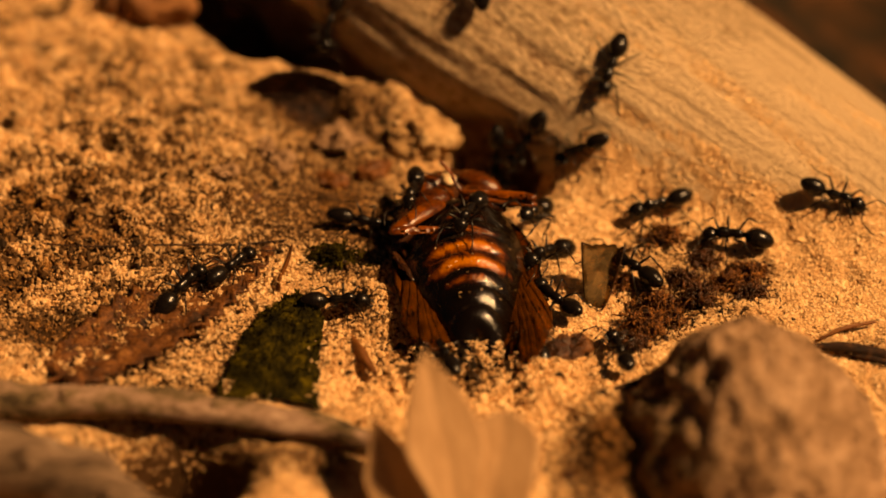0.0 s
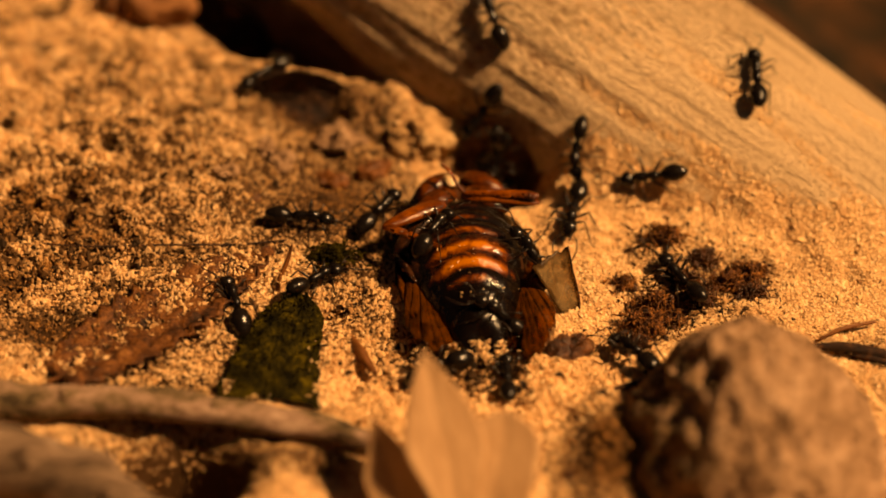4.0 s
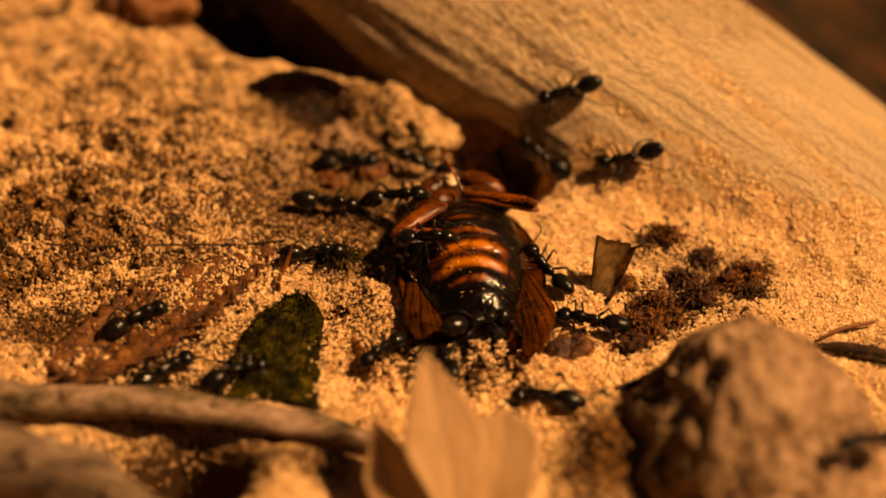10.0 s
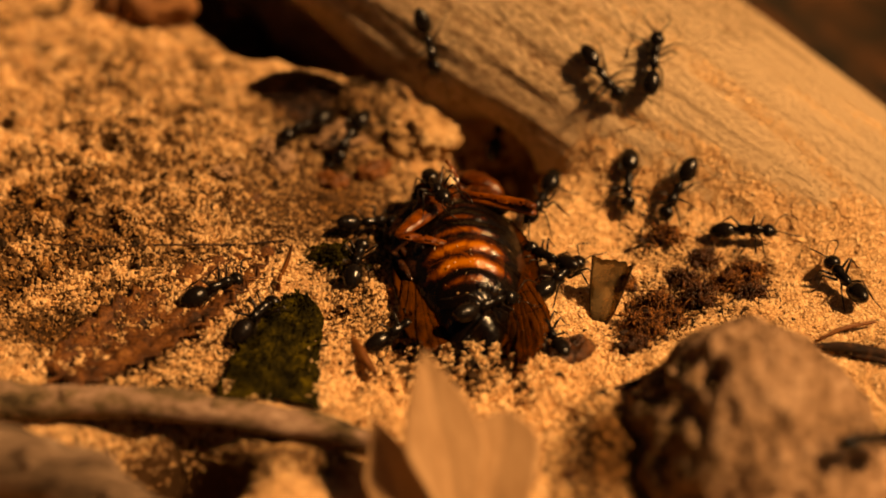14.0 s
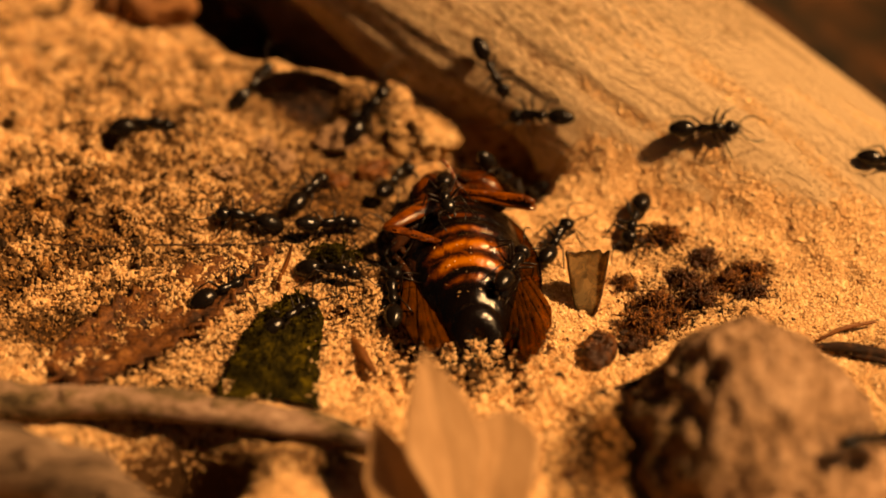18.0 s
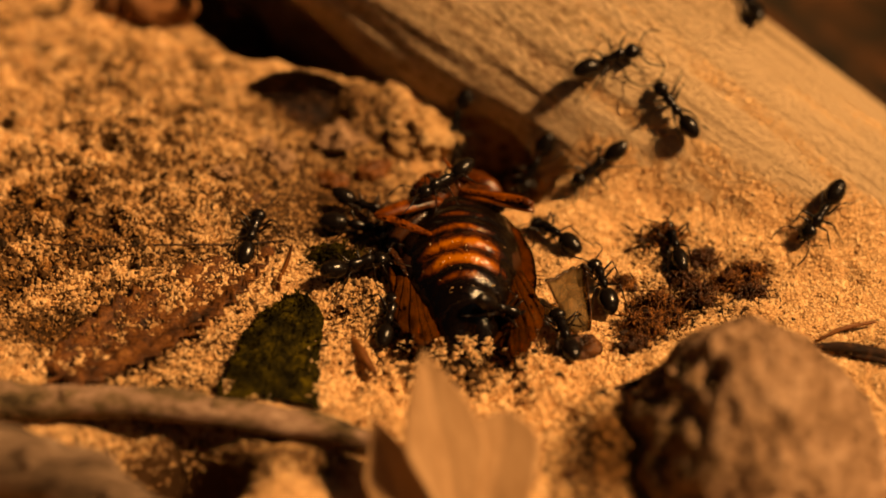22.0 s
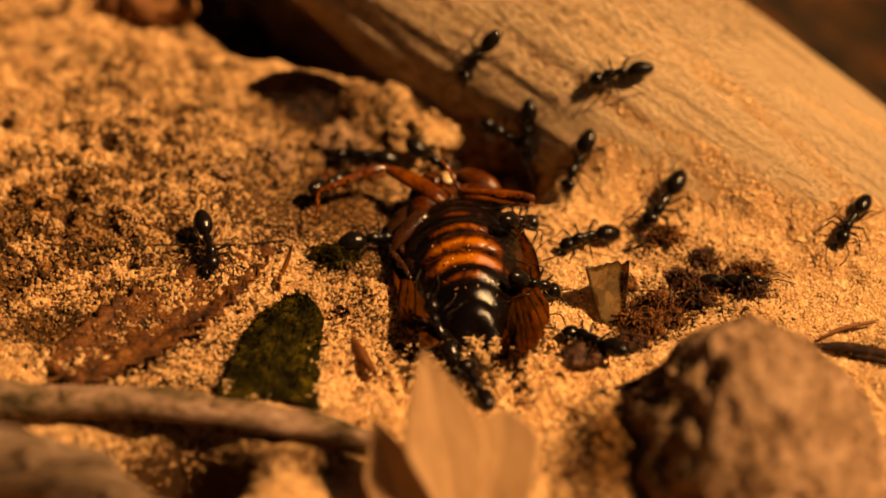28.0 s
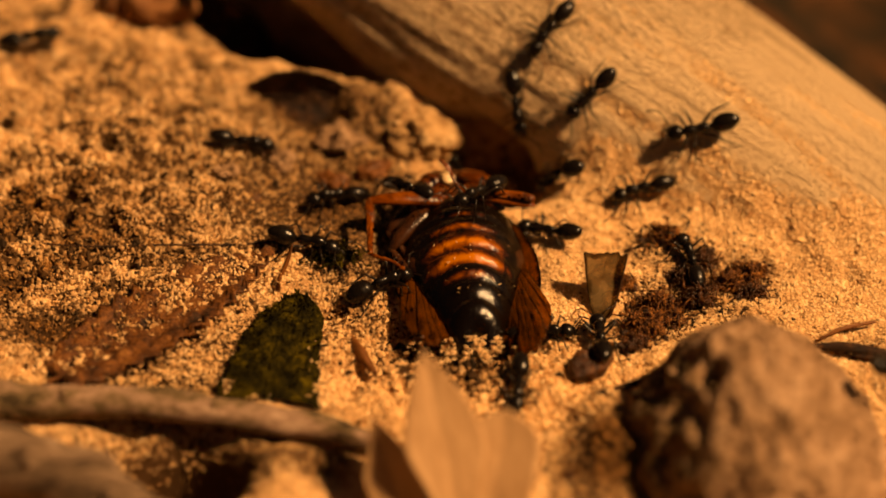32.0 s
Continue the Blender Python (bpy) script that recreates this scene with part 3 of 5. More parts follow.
def build_log():
    u = (LOG_B - LOG_A).normalized()
    span = (LOG_B - LOG_A).length
    side = Vector((-u.y, u.x, 0)).normalized()
    up = u.cross(side)
    n, k = 190, 260
    verts, faces, groove = [], [], []
    for i in range(n + 1):
        s = -26 + (span + 74) * i / n
        r = LOG_RA + (LOG_RB - LOG_RA) * s / span
        for j in range(k):
            a = 2 * math.pi * j / k
            ridge = 0.26 * noise.noise(Vector((s * 0.05, 7 * math.cos(a), 7 * math.sin(a)))) + 0.15 * noise.noise(Vector((s * 0.12, 22 * math.cos(a), 22 * math.sin(a))))
            knob = -0.12 + 0.22 * noise.noise(Vector((s * 0.06 + 3, 1.6 * math.cos(a), 1.6 * math.sin(a))))
            cut = 0.0
            for s0, s1, at, wide, deep in GROOVES:
                if s0 < s < s1:
                    w = at + 0.03 * noise.noise(Vector((s * 0.25, at * 9, 0)))
                    fade = min(1.0, (s - s0) / 4, (s1 - s) / 4) * (0.75 + 0.5 * noise.noise(Vector((s * 0.5, at * 5, 2))))
                    cut = max(cut, deep * fade * math.exp(-((a - w) / wide) ** 2))
            groove.append(cut / 0.3)
            for sc, ac, ls, wa, deep, rim in HOLLOWS:
                cut += deep * math.exp(-((s - sc) / ls) ** rim - ((a - ac) / wa) ** rim) * (1 + 0.25 * noise.noise(Vector((s * 0.5, a * 4, 6))))
            q = max(r + ridge + knob - cut, 0.4)
            verts.append((s, q * math.cos(a), q * math.sin(a)))
    for i in range(n):
        for j in range(k):
            a, b = i * k + j, i * k + (j + 1) % k
            faces.append((a, b, b + k, a + k))
    faces += [tuple(range(k - 1, -1, -1)), tuple(range(n * k, n * k + k))]
    m = Matrix((u, side, up)).transposed().to_4x4()
    m.translation = LOG_A
    at = np.array([m @ Vector(v) for v in verts])
    dusty = np.exp(-np.maximum(at[:, 2] - bed(at[:, 0], at[:, 1]), 0) / 1.5) / (1 + np.exp(-np.clip((at[:, 0] - 8.0) / 1.5, -60, 60)))
    branch = tagged(new("fallen_branch"), "thick weathered barkless branch half sunk in sawdust", "branch")
    stem = part("stem", (verts, faces), WEATHERED, branch)
    floats(stem, "groove", groove)
    floats(stem, "dusty", dusty)
    rng = random.Random(14)
    for _ in range(4):
        s0, ln, a = rng.uniform(2, span + 14), rng.uniform(3, 9), math.pi * rng.uniform(0.28, 0.92)
        bm = bmesh.new()
        pts, rad = [], []
        for q in range(7):
            s1 = s0 + ln * q / 6
            r = LOG_RA + (LOG_RB - LOG_RA) * s1 / span + 0.06
            w = a + 0.012 * math.sin(q + s0)
            pts.append((s1, r * math.cos(w), r * math.sin(w)))
            rad.append(rng.uniform(0.05, 0.09) * math.sin(math.pi * (q + 0.6) / 7.2))
        tube(bm, pts, rad, 6)
        part("splinter", bm, WEATHERED, branch)
    m.translation = LOG_A * MM
    branch.matrix_basis = m
    return branch


ground = build_ground()
build_log()
scatter("sawdust_chips", 210000, 0.225, CHIPS, 4, off_log, "pale splinters of sawdust lying loose")
scatter("tail_crumbs", 70000, 0.27, CHIPS, 12, by_tail, "coarse pale crumbs heaped round the prey's tail")
scatter("tail_dirt", 40000, 0.42, CRUMBS, 13, by_tail, "dark crumbs heaped round the prey's tail")
scatter("soil_crumbs", 15000, 0.30, CRUMBS, 9, on_soil, "dark crumbs of soil and frass among sawdust")


# ---- still things round the prey ----
def build_twig(name, pts, radii, material, label, seed, parts_at=()):
    bm = bmesh.new()
    fine, rr = [], []
    for (p, q), (r0, r1) in zip(zip(pts, pts[1:]), zip(radii, radii[1:])):
        for i in range(14):
            f = i / 14
            fine.append(Vector(p).lerp(Vector(q), f))
            rr.append(r0 + (r1 - r0) * f)
    fine.append(Vector(pts[-1]))
    rr.append(radii[-1])
    sm = [sum((fine[min(max(i + d, 0), len(fine) - 1)] for d in range(-5, 6)), Vector()) / 11 for i in range(len(fine))]
    tube(bm, sm, rr, 20)
    for v in bm.verts:
        v.co += Vector((0.10, 0.22, 0.22)) * noise.fractal(v.co * Vector((0.35, 0.9, 0.9)).x + Vector((seed, 0, 0)), 0.8, 2.0, 4) * radii[0] * 0.7
    twig = tagged(new(name), label, "twig")
    part("stem", bm, material, twig)
    for k in parts_at:
        at, r = sm[k], rr[k]
        knot = part("knot", lump(r * 0.6, r * 0.4, r * 0.35, r * 0.2, r * 0.5, seed + k, 3), material, twig)
        place(knot, at.x, at.y - 0.2 * r, at.z + 0.75 * r)
    return twig


def blade(length, width, curl, droop, tipness=1.6, rows=26, cols=13, notch=0.0, seed=0):
    """Points of a leaf lying along +y from its base, curled across and drooping along."""
    out = []
    for i in range(rows + 1):
        f = i / rows
        w = width * (math.sin(math.pi * min(f * 0.86 + 0.14, 1.0)) ** (1 / tipness)) * (1 + notch * (((i * 7 + seed) % 3) - 1))
        row = []
        for j in range(cols):
            s = 2 * j / (cols - 1) - 1
            wave = 0.05 * width * noise.noise(Vector((s * 1.5 + seed, f * 4, seed)))
            row.append((s * w, length * f, curl * w * s * s + droop * f * f * length + wave - 0.06 * width * (1 - abs(s)) ** 6))
        out.append(row)
    return out


LEAF_FOOT = (0.00, -26.95, 1.2)


def pennant(length, width, base, tip, curl, seed, lean=0.0, taper=0.0):
    """A leaf flap along +y: base is its share of the width at the foot, tip the power by which it closes."""
    rows = []
    for i in range(31):
        f = i / 30
        w = width * (1 - taper * f) * min(1.0, base + 1.1 * (1 - base) * f * 2) * max(1 - max(0.0, (f - 0.5) / 0.5) ** tip, 0.02)
        row = []
        for j in range(15):
            s = 2 * j / 14 - 1
            rows_wave = 0.10 * noise.noise(Vector((s * 1.3 + seed, f * 3, seed)))
            rib = -0.10 * math.exp(-(s * 7) ** 2) - 0.012 * math.cos(s * 22)
            row.append((s * w * (1 + 0.04 * noise.noise(Vector((f * 9, seed, s)))) + lean * f * f, length * f, curl * w * s * s + rows_wave + rib))
        rows.append(row)
    return rows


def build_straw_leaf():
    leaf = tagged(new("dry_leaf"), "pale straw-coloured dry leaf curled upright in sawdust", "leaf")
    a = part("blade", sheet(pennant(11.3, 2.45, 0.25, 1.6, 0.08, 2, -0.6), 0.14), STRAW, leaf)
    place(a, 1.15, 0.0, 0.0, 46, 0, 13)
    b = part("blade", sheet(pennant(7.5, 2.3, 0.75, 5.0, 0.12, 5), 0.14), STRAW, leaf)
    place(b, 2.6, 0.35, -0.1, 45, 8, -6)
    c = part("blade", sheet(pennant(7.0, 1.9, 1.0, 1.0, 0.15, 8), 0.14), STRAW, leaf, "shaded folded flap")
    place(c, -2.0, 0.9, 0.0, 46, -31, -4)
    place(leaf, LEAF_FOOT[0], LEAF_FOOT[1], LEAF_FOOT[2])


def build_flat_leaf(name, length, width, at, turn, material, label, notch=0.0, curl=0.1, seed=0, tip=1.6, stalk=True, rough=0.12):
    leaf = tagged(new(name), label, "leaf")
    grid = blade(length, width, curl, 0.0, tip, 40, 21, notch, seed) if tip else pennant(length, width, 1.0, 7.0, curl, seed, 1.2, 0.4)
    grid = [[(x, y, z + rough * noise.fractal(Vector((x + seed, y, 0)) * 1.6, 0.8, 2.0, 4)) for x, y, z in row] for row in grid]
    part("blade", sheet(grid, 0.12), material, leaf)
    bm = bmesh.new()
    tube(bm, [(0, -0.8 if stalk else 0.2, 0.05)] + [(1.2 * f * f if not tip else 0, length * f, 0.10 + grid[int((len(grid) - 1) * f)][len(grid[0]) // 2][2]) for f in (0.1, 0.3, 0.5, 0.7, 0.9)], [0.16, 0.15, 0.13, 0.11, 0.08, 0.04], 6)
    part("midrib", bm, material, leaf)
    if not tip:
        rng = random.Random(seed)
        bm = bmesh.new()
        for _ in range(420):
            row = grid[rng.randrange(3, len(grid))]
            p = Vector(row[rng.randrange(len(row))])
            d = Vector((rng.gauss(0, 0.16), rng.gauss(0, 0.16), rng.uniform(0.12, 0.38)))
            tube(bm, [p, p + 0.6 * d, p + d + Vector((rng.gauss(0, 0.1), 0, 0))], [0.07, 0.055, 0.02], 5)
        part("moss_fuzz", bm, material, leaf, "short dark green moss")
    place(leaf, *at, *turn)
    return leaf


def build_clump(name, at, size, count, seed, label, material=DEBRIS):
    """A tangle of short dark fibres and crumbs."""
    rng = random.Random(seed)
    thing = tagged(new(name), label, "debris")
    for k in range(20):
        a, r = rng.uniform(0, 6.283), size * 0.62 * abs(rng.gauss(0, 1))
        q = size * rng.uniform(0.05, 0.19)
        r *= 0.75 + 0.6 * noise.noise(Vector((math.cos(a) * 1.3 + seed, math.sin(a) * 1.3, 0)))
        crumb = part("crumb", lump(q * rng.uniform(0.9, 1.5), q, q * 0.7, q * 0.45, q * 0.7, seed + k, 3), (material, SEED, material, material, SEED)[k % 5], thing)
        place(crumb, r * math.cos(a), 0.7 * r * math.sin(a), q * rng.uniform(0.0, 0.4), 0, 0, rng.uniform(0, 360))
    bm = bmesh.new()
    for _ in range(3 * count):
        a, r = rng.uniform(0, 6.283), size * 0.62 * abs(rng.gauss(0, 1))
        r *= 0.75 + 0.6 * noise.noise(Vector((math.cos(a) * 1.3 + seed, math.sin(a) * 1.3, 0)))
        p = Vector((r * math.cos(a), 0.75 * r * math.sin(a), rng.uniform(0.02, 0.55) * size * rng.random() * math.exp(-(1.1 * r / size) ** 2)))
        d = Vector((rng.gauss(0, 1), rng.gauss(0, 1), rng.gauss(0, 0.5))).normalized() * rng.uniform(0.15, 0.55)
        bend = Vector((rng.gauss(0, 0.12), rng.gauss(0, 0.12), rng.gauss(0, 0.1)))
        w = rng.uniform(0.03, 0.10)
        tube(bm, [p - d, p + bend, p + d], [w * 0.6, w, w * 0.4], 5)
    part("fibre_tangle", bm, RED_FIBRE if material is DEBRIS else material, thing)
    place(thing, *at)
    return thing


build_twig("twig", [(-40, -15.6, 1.7), (-27.6, -16.2, 1.8), (-17, -16.6, 1.9), (-8.2, -18.3, 1.7), (-3.6, -19.6, 1.2)], [1.35, 1.25, 1.05, 0.95, 0.7], BARK, "thin grey-brown twig lying on the sawdust", 3, (20, 33, 44))
build_twig("thick_twig", [(-44, -17.6, 1.6), (-27, -21.4, 2.0), (-19.6, -24.6, 2.0), (-14.5, -31, 1.4)], [2.5, 2.4, 2.2, 2.0], OLD_BARK, "thicker grey bark-covered twig over a hollow", 9, (18, 30))
build_straw_leaf()
def build_wood_lump():
    thing = tagged(new("wood_lump"), "rounded crumbly brown wood lump with dark pits", "wood lump")
    pits = [(-5.8, -1.0, 6.2, 1.5, 1.1), (-6.8, 1.5, 5.0, 1.2, 1.0), (-7.0, -3.6, 4.4, 1.2, 0.6), (-4.4, -3.4, 7.0, 1.0, 0.9), (-7.6, -1.2, 3.4, 1.2, 0.9), (-3.4, 0.2, 7.8, 1.1, 1.5), (-5.0, 2.2, 6.4, 1.0, 1.3), (-6.6, 3.8, 4.6, 1.0, 0.9), (-2.2, -3.2, 7.9, 0.7, 0.5)]
    bm = lump(8.5, 8.9, 8.7, 0.46, 2.0, 2, 6, pits)
    for v in bm.verts:
        rise = min(max((v.co.z + 1) / 8, 0.0), 1.0)
        v.co += v.co.normalized() * (0.24 * noise.noise(v.co / 1.3) + 0.22 * noise.noise(v.co / 0.75) + 0.10 * noise.noise(v.co / 0.34))
        v.co.x = v.co.x * (1 - 0.17 * rise) - 0.5 * rise
    # darkens the side away from the sun: clinging soil plus painted shade
    soil = [0.46 / (1 + math.exp((v.co.x + 4.5 + 0.12 * v.co.y - 0.25 * v.co.z) / 0.9)) for v in bm.verts]
    floats(part("core", bm, LUMP, thing), "soil", soil)
    rng = random.Random(3)
    for k in range(44):
        a, e = rng.uniform(1.9, 4.4), rng.uniform(0.1, 1.25)
        d = Vector((math.cos(a) * math.cos(e), math.sin(a) * math.cos(e), math.sin(e)))
        r = rng.uniform(0.10, 0.24)
        crumb = part("crumb", lump(r, r * 0.8, r * 0.7, r * 0.4, r * 0.7, k, 3), LUMP if k % 3 else DEBRIS, thing)
        floats(crumb, "soil", [0.5] * len(crumb.data.vertices))
        place(crumb, d.x * 7.9, d.y * 8.2, d.z * 8.2)
    place(thing, 19.3, -19.4, -0.3)


build_wood_lump()
build_flat_leaf("brown_leaf", 17.5, 3.1, (-24.4, -13.2, 1.0), (2, -3, -49), ROTTEN_LEAF, "flat reddish-brown dead leaf half covered by sawdust", 0.12, 0.10, 4, 1.3, True, 0.45)
build_flat_leaf("green_leaf", 9.3, 3.4, (-11.2, -15.2, 1.05), (2, 0, -3), GREEN_LEAF, "dark green decaying leaf scrap with ragged edge", 0.10, -0.24, 6, 0, False, 0.6)
# the curled leaf's near-black debris colour paints in its underside's shade
build_flat_leaf("curled_leaf", 7.6, 2.3, (-13.8, 13.3, 2.5), (0, 78, -86), DEBRIS, "curled brown leaf edge standing over a hollow", 0.05, 0.3, 9, 1.2)
build_clump("dark_clump", (19.2, -3.0, -0.8), 2.4, 150, 5, "dark fibrous clump of plant debris on sawdust")
build_clump("moss_clump", (14.3, -5.2, -0.7), 2.6, 170, 6, "dark brown mossy clump of debris")
build_clump("soil_clump", (15.0, 0.4, 0.9), 1.5, 60, 8, "small brown clump of fibres and soil")
build_clump("bark_crumbs", (17.4, -1.2, 0.2), 1.4, 60, 31, "small heap of reddish bark crumbs", SEED)
build_clump("bark_crumbs", (17.0, -4.6, 0.1), 1.3, 60, 33, "small heap of reddish bark crumbs", SEED)
build_clump("soil_clump", (9.9, -18.2, 0.2), 1.8, 110, 41, "dark crumbly soil heaped against a wood lump")
build_clump("soil_clump", (9.6, -21.2, 0.2), 2.0, 120, 43, "dark crumbly soil heaped against a wood lump")
build_clump("soil_clump", (13.4, -7.6, 0.1), 1.5, 70, 51, "small brown clump of fibres and soil")
build_clump("bark_crumbs", (20.6, -4.6, 0.1), 1.4, 60, 53, "small heap of reddish bark crumbs", SEED)
build_clump("moss_clump", (13.2, -7.4, -0.1), 1.9, 110, 71, "dark brown mossy clump of debris")
build_clump("dark_clump", (20.6, -2.2, -0.2), 1.6, 80, 73, "dark fibrous clump of plant debris on sawdust")
build_clump("soil_clump", (12.0, -3.4, 0.0), 1.0, 40, 75, "small brown clump of fibres and soil")
build_clump("bark_crumbs", (15.9, -3.0, 0.0), 1.5, 70, 77, "small heap of reddish bark crumbs", SEED)
build_clump("bark_crumbs", (12.6, -9.3, 0.0), 1.2, 60, 79, "small heap of reddish bark crumbs", SEED)
build_clump("root_clump", (-24.4, -9.4, -0.2), 1.5, 50, 12, "small dark clump of rotten fibres in a pit")
place(tagged(part("wood_nub", lump(2.3, 1.9, 1.7, 0.8, 1.0, 4, 5), mottled("pale_wood_nub", [(0.35, (0.20, 0.10, 0.045)), (0.5, (0.45, 0.27, 0.13)), (0.7, (0.70, 0.48, 0.27))], 0.7, 0.9, 0.2, 0.0003)), "pale crumbly nub of rotten wood", "wood nub"), -1.6, 10.6, 1.0)
place(tagged(part("bark_chip", lump(3.4, 2.2, 2.0, 0.6, 1.8, 6, 4), RUST_CHIP), "rusty brown bark chip at the branch's foot", "bark chip"), -21.4, 21.8, float(bed(-21.4, 21.8)) + 0.9)
place(tagged(part("brown_pellet", lump(1.3, 1.0, 0.8, 0.25, 0.7, 7, 3), SEED), "small round brown pellet on sawdust", "pellet"), -13.6, 3.6, 1.3)
for k, (x, y, r) in enumerate([(-7.3, 10.2, 1.5), (-4.9, 7.5, 1.2), (-11.2, 7.2, 1.0), (-12.4, 8.4, 0.9), (-7.6, 6.0, 1.0), (-14.9, 5.1, 0.8)]):
    clod = part("soil_clod", lump(r * 1.1, r * 0.8, r * 0.4, r * 0.4, r * 0.5, k + 3, 4), (LUMP, DEAD_LEAF, LUMP)[k % 3])
    place(tagged(clod, "brown clod of soil and rotten wood", "clod", "clods beside the prey"), x, y, float(bed(x, y)) + 0.2 * r, 0, 0, 40 * k)
build_twig("rootlet", [(24.2, -9.4, 0.5), (26.0, -8.6, 0.9), (28.4, -7.8, 0.7)], [0.10, 0.16, 0.10], DEAD_LEAF, "thin brown rootlet lying on sawdust", 15)
build_twig("rootlet", [(26.2, -10.6, 0.4), (28.0, -11.4, 0.7), (30.5, -12.6, 0.5)], [0.12, 0.22, 0.14], DEBRIS, "thin dark rootlet lying on sawdust", 18)
build_twig("rootlet", [(23.6, -9.7, 0.3), (26.0, -10.3, 0.8), (29.0, -11.0, 0.6), (32.0, -12.4, 0.3)], [0.2, 0.38, 0.34, 0.2], DEBRIS, "crooked brown rootlet lying over a small pit", 19)
build_clump("root_clump", (27.6, -10.4, -0.3), 1.5, 70, 57, "small dark clump of rotten fibres in a pit")
build_clump("moss_clump", (-7.2, -2.0, float(bed(-7.2, -2.0)) + 0.25), 1.7, 120, 61, "small dark green tuft of moss on sawdust", GREEN_LEAF)
build_twig("rootlet", [(x, y, float(bed(x, y)) + 0.30) for x, y in ((-29.5, -1.2), (-24.3, -2.0), (-18.3, -1.6), (-13.8, -1.2), (-10.2, -0.5))], [0.04, 0.06, 0.07, 0.08, 0.07], DEBRIS, "long thin dark rootlet lying on sawdust", 22)
build_twig("straw", [(-10.9, -5.0, 0.0), (-10.9, -4.2, 1.0), (-10.3, -3.5, 2.0), (-9.9, -2.9, 3.2)], [0.15, 0.15, 0.17, 0.06], DEAD_LEAF, "thin curved brown straw sticking up from sawdust", 23)
build_twig("sliver", [(8.6, -14.6, 0.35), (11.0, -13.8, 0.5), (13.0, -13.0, 0.5)], [0.1, 0.2, 0.16], DEBRIS, "thin dark sliver of wood", 16)
build_twig("sliver", [(-6.1, -8.4, 0.3), (-5.4, -10.4, 0.45), (-4.2, -12.4, 0.3)], [0.12, 0.42, 0.15], DEAD_LEAF, "flat reddish-brown sliver of leaf", 17)


# ---- prey ----
def build_prey():
    prey = tagged(new("dead_cockroach"), "dead brown cockroach on its back with amber-banded belly", "cockroach")
    # belly plates, overlapping towards the tail
    ends = [3.8, 2.5, 1.2, -0.1, -1.5, -2.9, -4.2, -5.6, -7.6]
    width = [3.7, 4.05, 4.2, 4.1, 3.75, 3.3, 2.8, 2.1, 0.7]
    height = [2.5, 2.75, 2.85, 2.8, 2.65, 2.45, 2.2, 1.85, 0.9]
    for k in range(8):
        n, w = 10, 33
        verts, faces, amber = [], [], []
        for i in range(n + 1):
            f = i / n
            y = ends[k] + 0.25 + (ends[k + 1] - ends[k] - 0.25) * f
            hw, hz = width[k] + (width[k + 1] - width[k]) * f, height[k] + (height[k + 1] - height[k]) * f
            if k == 7:
                hw, hz = (q * math.sqrt(1 - 0.985 * f * f) for q in (width[k], height[k]))
            hz += 0.16 * math.sin(math.pi * min(f * 1.15, 1)) * (f < 0.98)
            for j in range(w):
                a = math.pi * (j / (w - 1) * 1.30 - 0.15)
                bow = 0.55 * math.sin(max(min(a, math.pi), 0)) ** 2
                verts.append((-hw * math.cos(a), y - 0.9 + 1.5 * bow, 0.2 + hz * math.sin(a) * (1 - 0.08 * math.cos(2 * a))))
                s = abs(math.cos(a))
                share = (1.08 - 1.3 * s ** 2.3) * (0.42 + 0.68 * math.exp(-((f - 0.64) / 0.22) ** 2))
                amber.append(share - (0.8, 0.66, 0.40, 0.10, -0.04, 0.40, 1.0, 1.2)[k])
        for i in range(n):
            for j in range(w - 1):
                a = i * w + j
                faces.append((a, a + 1, a + w + 1, a + w))
        ob = part("belly_plate", (verts, faces), PLATE, prey)
        floats(ob, "amber", amber)
    # back and flanks under the plates
    bm = bmesh.new()
    bmesh.ops.create_uvsphere(bm, u_segments=28, v_segments=16, radius=1.0)
    for v in bm.verts:
        v.co = Vector((4.05 * v.co.x * (1 - 0.62 * max(-v.co.y, 0)), 6.4 * v.co.y - 0.9, 0.9 + 1.5 * v.co.z))
    part("back", bm, DARK_SHELL, prey)
    # thorax with coxae
    bm = bmesh.new()
    bmesh.ops.create_uvsphere(bm, u_segments=24, v_segments=14, radius=1.0)
    for v in bm.verts:
        v.co = Vector((3.0 * v.co.x, 2.4 * v.co.y + 5.2, 1.0 + 1.4 * v.co.z))
    part("thorax", bm, DARK_SHELL, prey)
    for s in (-1, 1):
        for k, (y, r) in enumerate(((4.2, 0.86), (5.9, 0.66))):
            bm = bmesh.new()
            tube(bm, [(s * 0.3, y + 1.4, 1.9), (s * 0.8, y + 0.9, 2.4), (s * 1.6, y + 0.1, 2.7), (s * 2.5, y - 0.5, 2.5), (s * 3.1, y - 0.8, 2.1)], [0.35 * r, 0.95 * r, 1.10 * r, 0.85 * r, 0.4 * r], 16, 0.6)
            part("coxa", bm, COXA, prey)
    place(part("soft_tissue", lump(0.55, 0.5, 0.4, 0.2, 0.4, 3, 3), PALE_FLESH, prey, "pale exposed flesh"), -0.5, 5.9, 2.9)
    bm = bmesh.new()
    bmesh.ops.create_uvsphere(bm, u_segments=18, v_segments=12, radius=1.0)
    for v in bm.verts:
        v.co = Vector((1.3 * v.co.x, 1.0 * v.co.y + 7.9, 0.9 + 0.8 * v.co.z))
    part("head", bm, DARK_SHELL, prey)
